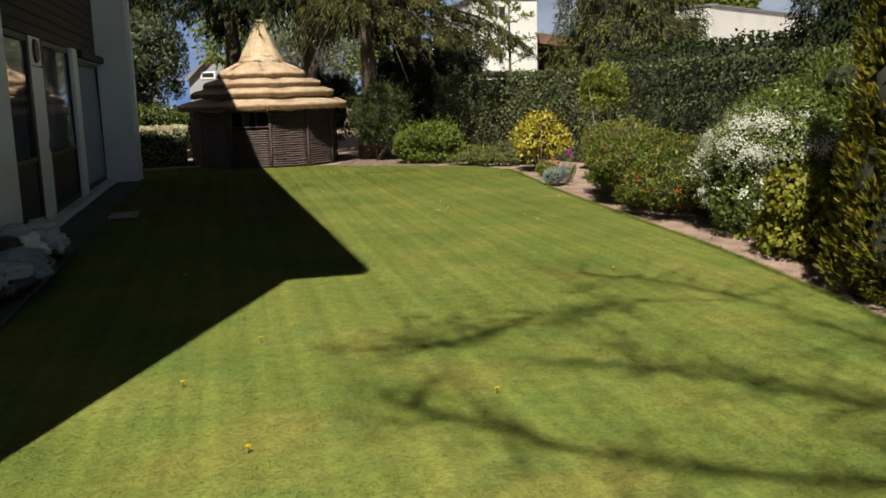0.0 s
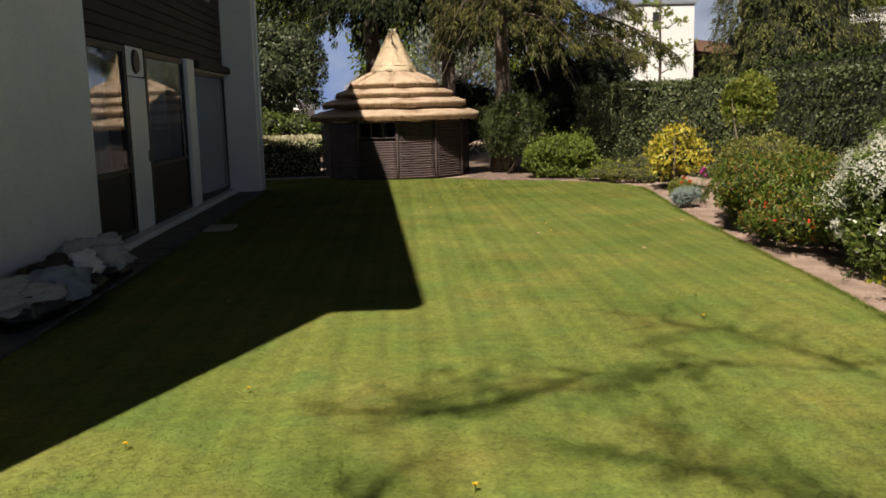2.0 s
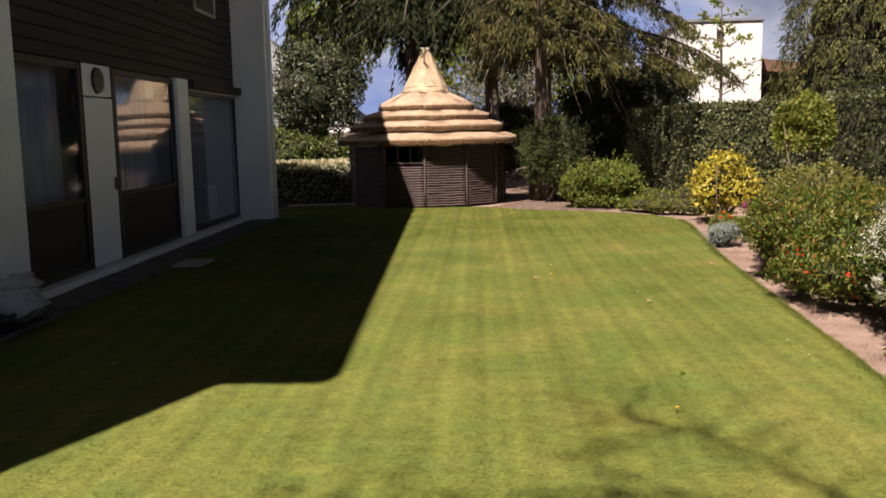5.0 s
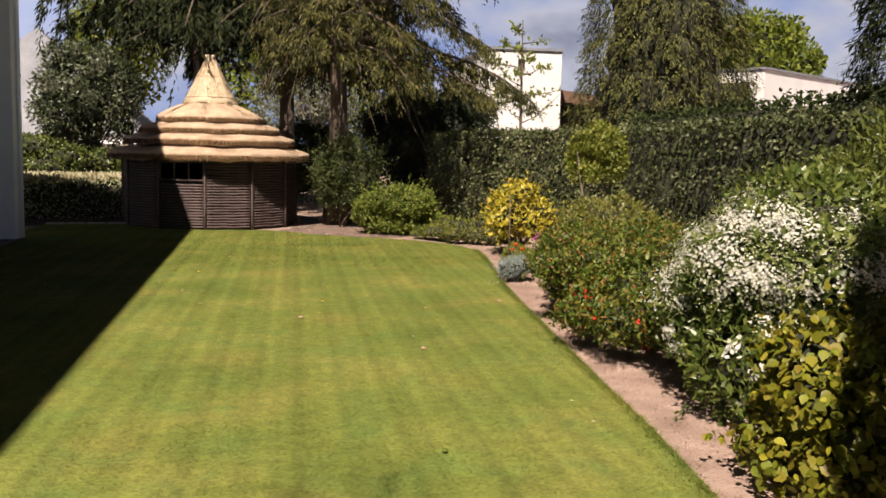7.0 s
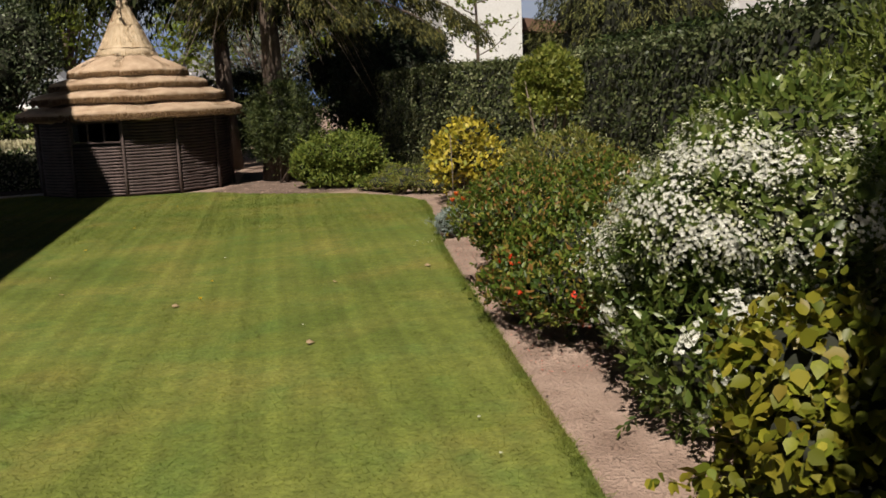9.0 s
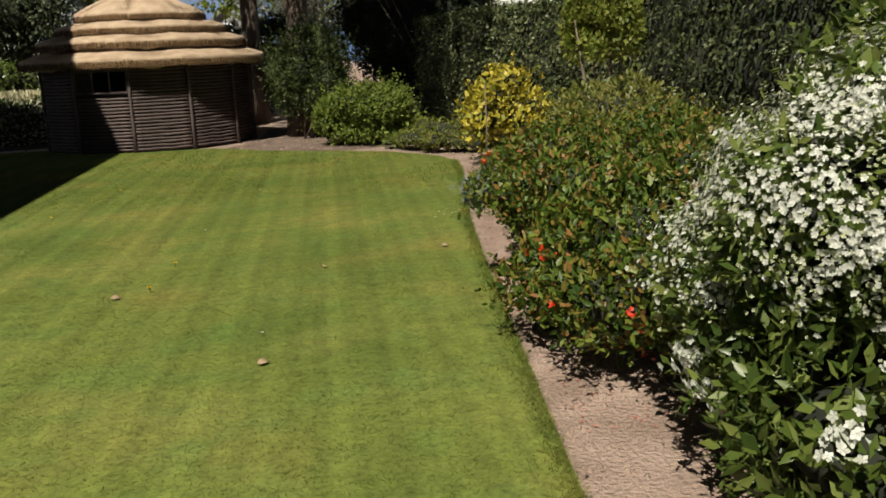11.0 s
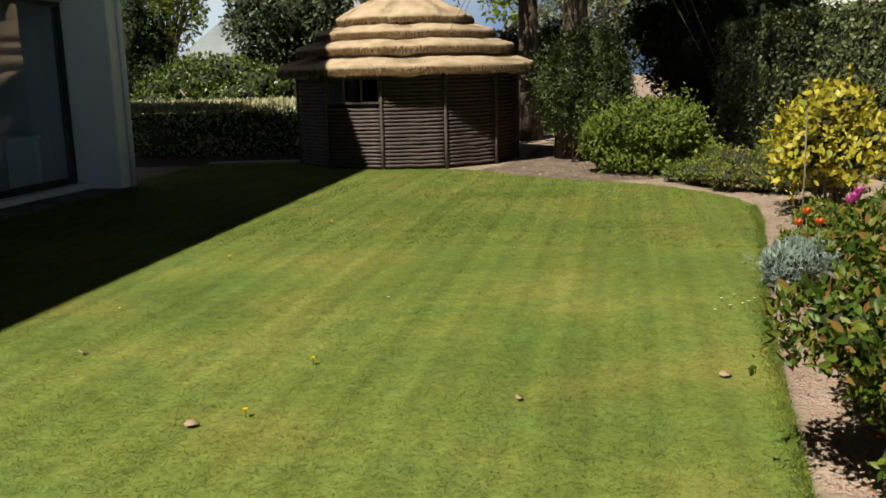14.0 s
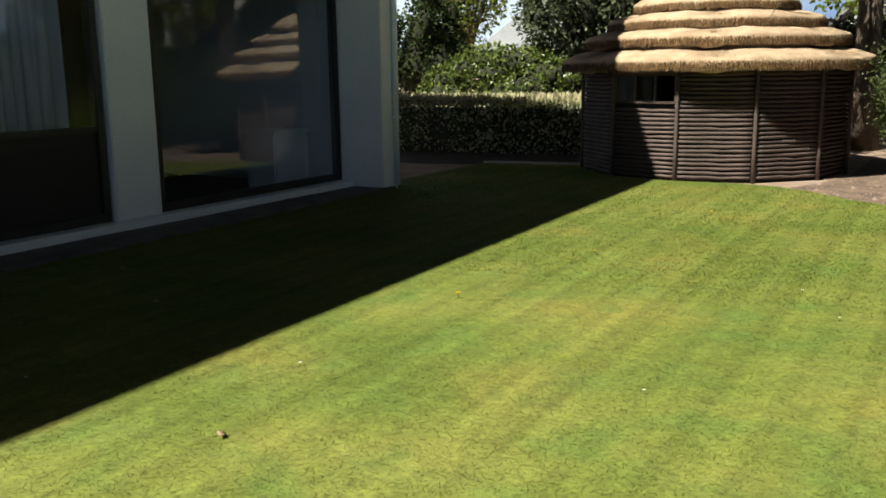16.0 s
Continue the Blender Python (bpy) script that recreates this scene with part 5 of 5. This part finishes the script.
def lawn_flower(x, y):
    f = thing("dandelion", "small yellow dandelion in the lawn", "flower", (x, y, 0), "dandelions")
    part("stem", tri_mesh("stem", *tube([(0, 0, 0), (.002, 0, .015), (0, 0, .03)], [.0018] * 3, 5)), CHOISYA, f)
    n = 26
    a = np.arange(n) * 2.4
    P = np.tile([[0, 0, .03]], (n, 1))
    A = np.stack([np.cos(a), np.sin(a), np.linspace(.15, 1.2, n)], 1)
    part("flower_head", tri_mesh("flower_head", *blades(P, A, np.array([0, 0, 1.]) + .2 * scatter(n), .018, .006)), DANDELION, f)
    return f


for x, y in ((-1.95, 2.99), (-2.40, 2.2), (-2.08, 1.15), (-.80, 1.56), (0.80, 8.95), (-0.57, 11.84), (0.0, 15.6), (.85, 9.6), (-.3, 13.4), (1.1, 4.3)):
    lawn_flower(x, y)


def daisy(x, y):
    f = thing("daisy", "tiny white daisy in the lawn", "flower", (x, y, 0), "daisies")
    part("stem", tri_mesh("stem", *tube([(0, 0, 0), (.001, 0, .01), (0, 0, .022)], [.0012] * 3, 5)), CHOISYA, f)
    a = np.arange(10) * .628
    part("petals", tri_mesh("petals", *blades(np.tile([[0, 0, .022]], (10, 1)), np.stack([np.cos(a), np.sin(a), np.full(10, .2)], 1), np.tile([[0, 0, 1.]], (10, 1)), .011, .005)), PETAL, f)


for x, y in ((2.24, 5.47), (1.53, 7.9), (2.94, 10.9), (2.88, 11.04), (2.83, 10.8), (2.98, 10.97), (2.74, 10.7), (2.90, 10.85), (2.80, 10.95), (-1.55, 9.66), (1.47, 12.35), (1.9, 16.2), (2.0, 16.1), (2.25, 5.9), (.9, 10.8), (-.6, 10.4), (1.2, 12.9)):
    daisy(x, y)


def fallen_leaf(x, y, size, turn, mat, label):
    v, t = broad_leaves(np.array([[-size / 2, 0, .0]]), np.array([[1., 0, .15]]), np.array([[-.1, -.35, 1.]]), size, size * .7, .25)
    ob = part("fallen_leaf", tri_mesh("fallen_leaf", v, t), mat)
    s = ob.modifiers.new("thick", "SOLIDIFY")
    s.thickness = .002
    ob.matrix_world = pose(x, y, .018, 0, 0, turn)
    return tagged(ob, label, "leaf", "fallen leaves")


for x, y, sz, tn, mt, lb in ((1.56, 7.47, .06, 20, DRY_LEAF, "dry brown leaf lying on the lawn"), (0.63, 8.83, .06, 10, DRY_LEAF, "dry pale leaf lying on the lawn"), (1.84, 9.27, .045, 70, DRY_LEAF, "dry pale leaf lying on the lawn"),
                             (1.31, 5.08, .05, 40, FRESH, "fresh green leaf lying on the lawn"), (-.34, 9.62, .05, 120, DRY_LEAF, "dry pale leaf lying on the lawn"), (2.68, 9.65, .06, 15, DRY_LEAF, "dry brown leaf lying on the lawn"),
                             (2.57, 13.95, .05, 80, DRY_LEAF, "dry brown leaf lying on the lawn"), (-2.51, 5.44, .05, 30, DRY_LEAF, "dry pale leaf lying on the lawn"), (-2.09, 10.89, .045, 50, DRY_LEAF, "dry pale leaf lying on the lawn"), (-3.02, 11.43, .05, 0, DRY_LEAF, "dry pale leaf lying on the lawn")):
    fallen_leaf(x, y, sz, tn, mt, lb)

# red petals dropped on the soil in front of the red-flowered shrub
m = 420
ys = rng.uniform(6.5, 11.0, m)
xs = np.array([edge_x(y) for y in ys]) + .06 + np.abs(rng.normal(0, .22, m))
P = np.stack([xs, ys, np.full(m, -.022)], 1)
v, t = blades(P, scatter(m) * [1, 1, .1], np.array([0, 0, 1.]) + .3 * scatter(m), rng.uniform(.010, .020, m), rng.uniform(.008, .014, m))
tagged(part("fallen_petals", tri_mesh("fallen_petals", v, t), FALLEN, None), "faded red petals scattered on the soil", "petals", kind="stuff")

# bare tree behind the start of the walk; its boughs shade the lawn
bare = thing("bare_tree", "old tree with long crooked, nearly leafless boughs", "tree", (-1.0, -8.3, 0))
part("trunk", tri_mesh("trunk", *tube([(0, 0, -.03), (.1, .05, 3), (.0, .1, 7), (.05, .05, 9.2), (.1, .0, 10.8)], [.26, .22, .17, .11, .05], 10, .08)), BARK, bare)
g = np.random.default_rng(5)
boughs, tips = [], []


def bough(way, r0, r1):
    """One crooked limb through rough way points, with forking twigs."""
    way = np.array(way, float) - np.array([0.3, -5.2, -4.0])
    u = np.linspace(0, 1, len(way))
    q = np.linspace(0, 1, 26)
    pts = np.stack([np.interp(q, u, way[:, j]) for j in range(3)], 1)
    pts[1:] += np.cumsum(g.normal(0, .030, (25, 3)), 0) * .7
    boughs.append(tube(pts, np.linspace(r0, r1, 26), 7, .12))
    for k in range(5, 26):
        d = unit(pts[k] - pts[k - 1])
        for _ in range(2):
            e = unit(d + g.normal(0, .75, 3) * [1, 1, .5])
            w = [pts[k]]
            for _ in range(5):
                e = unit(e + g.normal(0, .32, 3))
                w.append(w[-1] + e * g.uniform(.08, .20))
            boughs.append(tube(w, np.linspace(.013, .004, 6), 5))
            tips.append(w[-1])
            tips.append(w[3])


bough([(0.35, -5.15, 4.6), (-0.6, -4.6, 5.3), (-1.4, -4.1, 5.5), (-1.95, -3.7, 5.5), (-2.4, -3.2, 5.5), (-2.95, -2.8, 5.6)], .034, .012)
bough([(0.35, -5.15, 5.0), (0.0, -4.0, 5.4), (-0.2, -2.7, 5.5), (-0.36, -1.2, 5.5), (-0.7, -0.5, 5.55), (-1.05, 0.0, 5.6)], .022, .009)
bough([(-0.36, -1.3, 5.5), (-1.1, -1.0, 5.5), (-1.85, -0.95, 5.45), (-2.4, -1.4, 5.5), (-2.95, -1.3, 5.55)], .012, .006)
bough([(0.0, -4.0, 5.4), (-0.9, -3.4, 5.5), (-1.5, -2.9, 5.6), (-2.1, -2.3, 5.6)], .020, .008)
part("limbwork", tri_mesh("limbwork", *joined(boughs)), BARK, bare)
# leaf clusters at some of the twig ends only
tips = np.array(tips)
ends = tips[value_noise(tips, 2.2, 1.0) > .12]
m = 3000
P = ends[g.integers(0, len(ends), m)] + g.normal(0, .075, (m, 3))
v, t = blades(P, scatter(m), scatter(m), g.uniform(.03, .07, m), g.uniform(.02, .035, m))
tagged(part("foliage", tri_mesh("foliage", v, t), FRESH, bare), kind="stuff")
hedge("hedge", [(-9.0, -11.5), (9.0, -11.0)], 1.0, 2.2, 6000, HEDGE_LEAF, "green hedge closing the garden behind the start", 0.12)

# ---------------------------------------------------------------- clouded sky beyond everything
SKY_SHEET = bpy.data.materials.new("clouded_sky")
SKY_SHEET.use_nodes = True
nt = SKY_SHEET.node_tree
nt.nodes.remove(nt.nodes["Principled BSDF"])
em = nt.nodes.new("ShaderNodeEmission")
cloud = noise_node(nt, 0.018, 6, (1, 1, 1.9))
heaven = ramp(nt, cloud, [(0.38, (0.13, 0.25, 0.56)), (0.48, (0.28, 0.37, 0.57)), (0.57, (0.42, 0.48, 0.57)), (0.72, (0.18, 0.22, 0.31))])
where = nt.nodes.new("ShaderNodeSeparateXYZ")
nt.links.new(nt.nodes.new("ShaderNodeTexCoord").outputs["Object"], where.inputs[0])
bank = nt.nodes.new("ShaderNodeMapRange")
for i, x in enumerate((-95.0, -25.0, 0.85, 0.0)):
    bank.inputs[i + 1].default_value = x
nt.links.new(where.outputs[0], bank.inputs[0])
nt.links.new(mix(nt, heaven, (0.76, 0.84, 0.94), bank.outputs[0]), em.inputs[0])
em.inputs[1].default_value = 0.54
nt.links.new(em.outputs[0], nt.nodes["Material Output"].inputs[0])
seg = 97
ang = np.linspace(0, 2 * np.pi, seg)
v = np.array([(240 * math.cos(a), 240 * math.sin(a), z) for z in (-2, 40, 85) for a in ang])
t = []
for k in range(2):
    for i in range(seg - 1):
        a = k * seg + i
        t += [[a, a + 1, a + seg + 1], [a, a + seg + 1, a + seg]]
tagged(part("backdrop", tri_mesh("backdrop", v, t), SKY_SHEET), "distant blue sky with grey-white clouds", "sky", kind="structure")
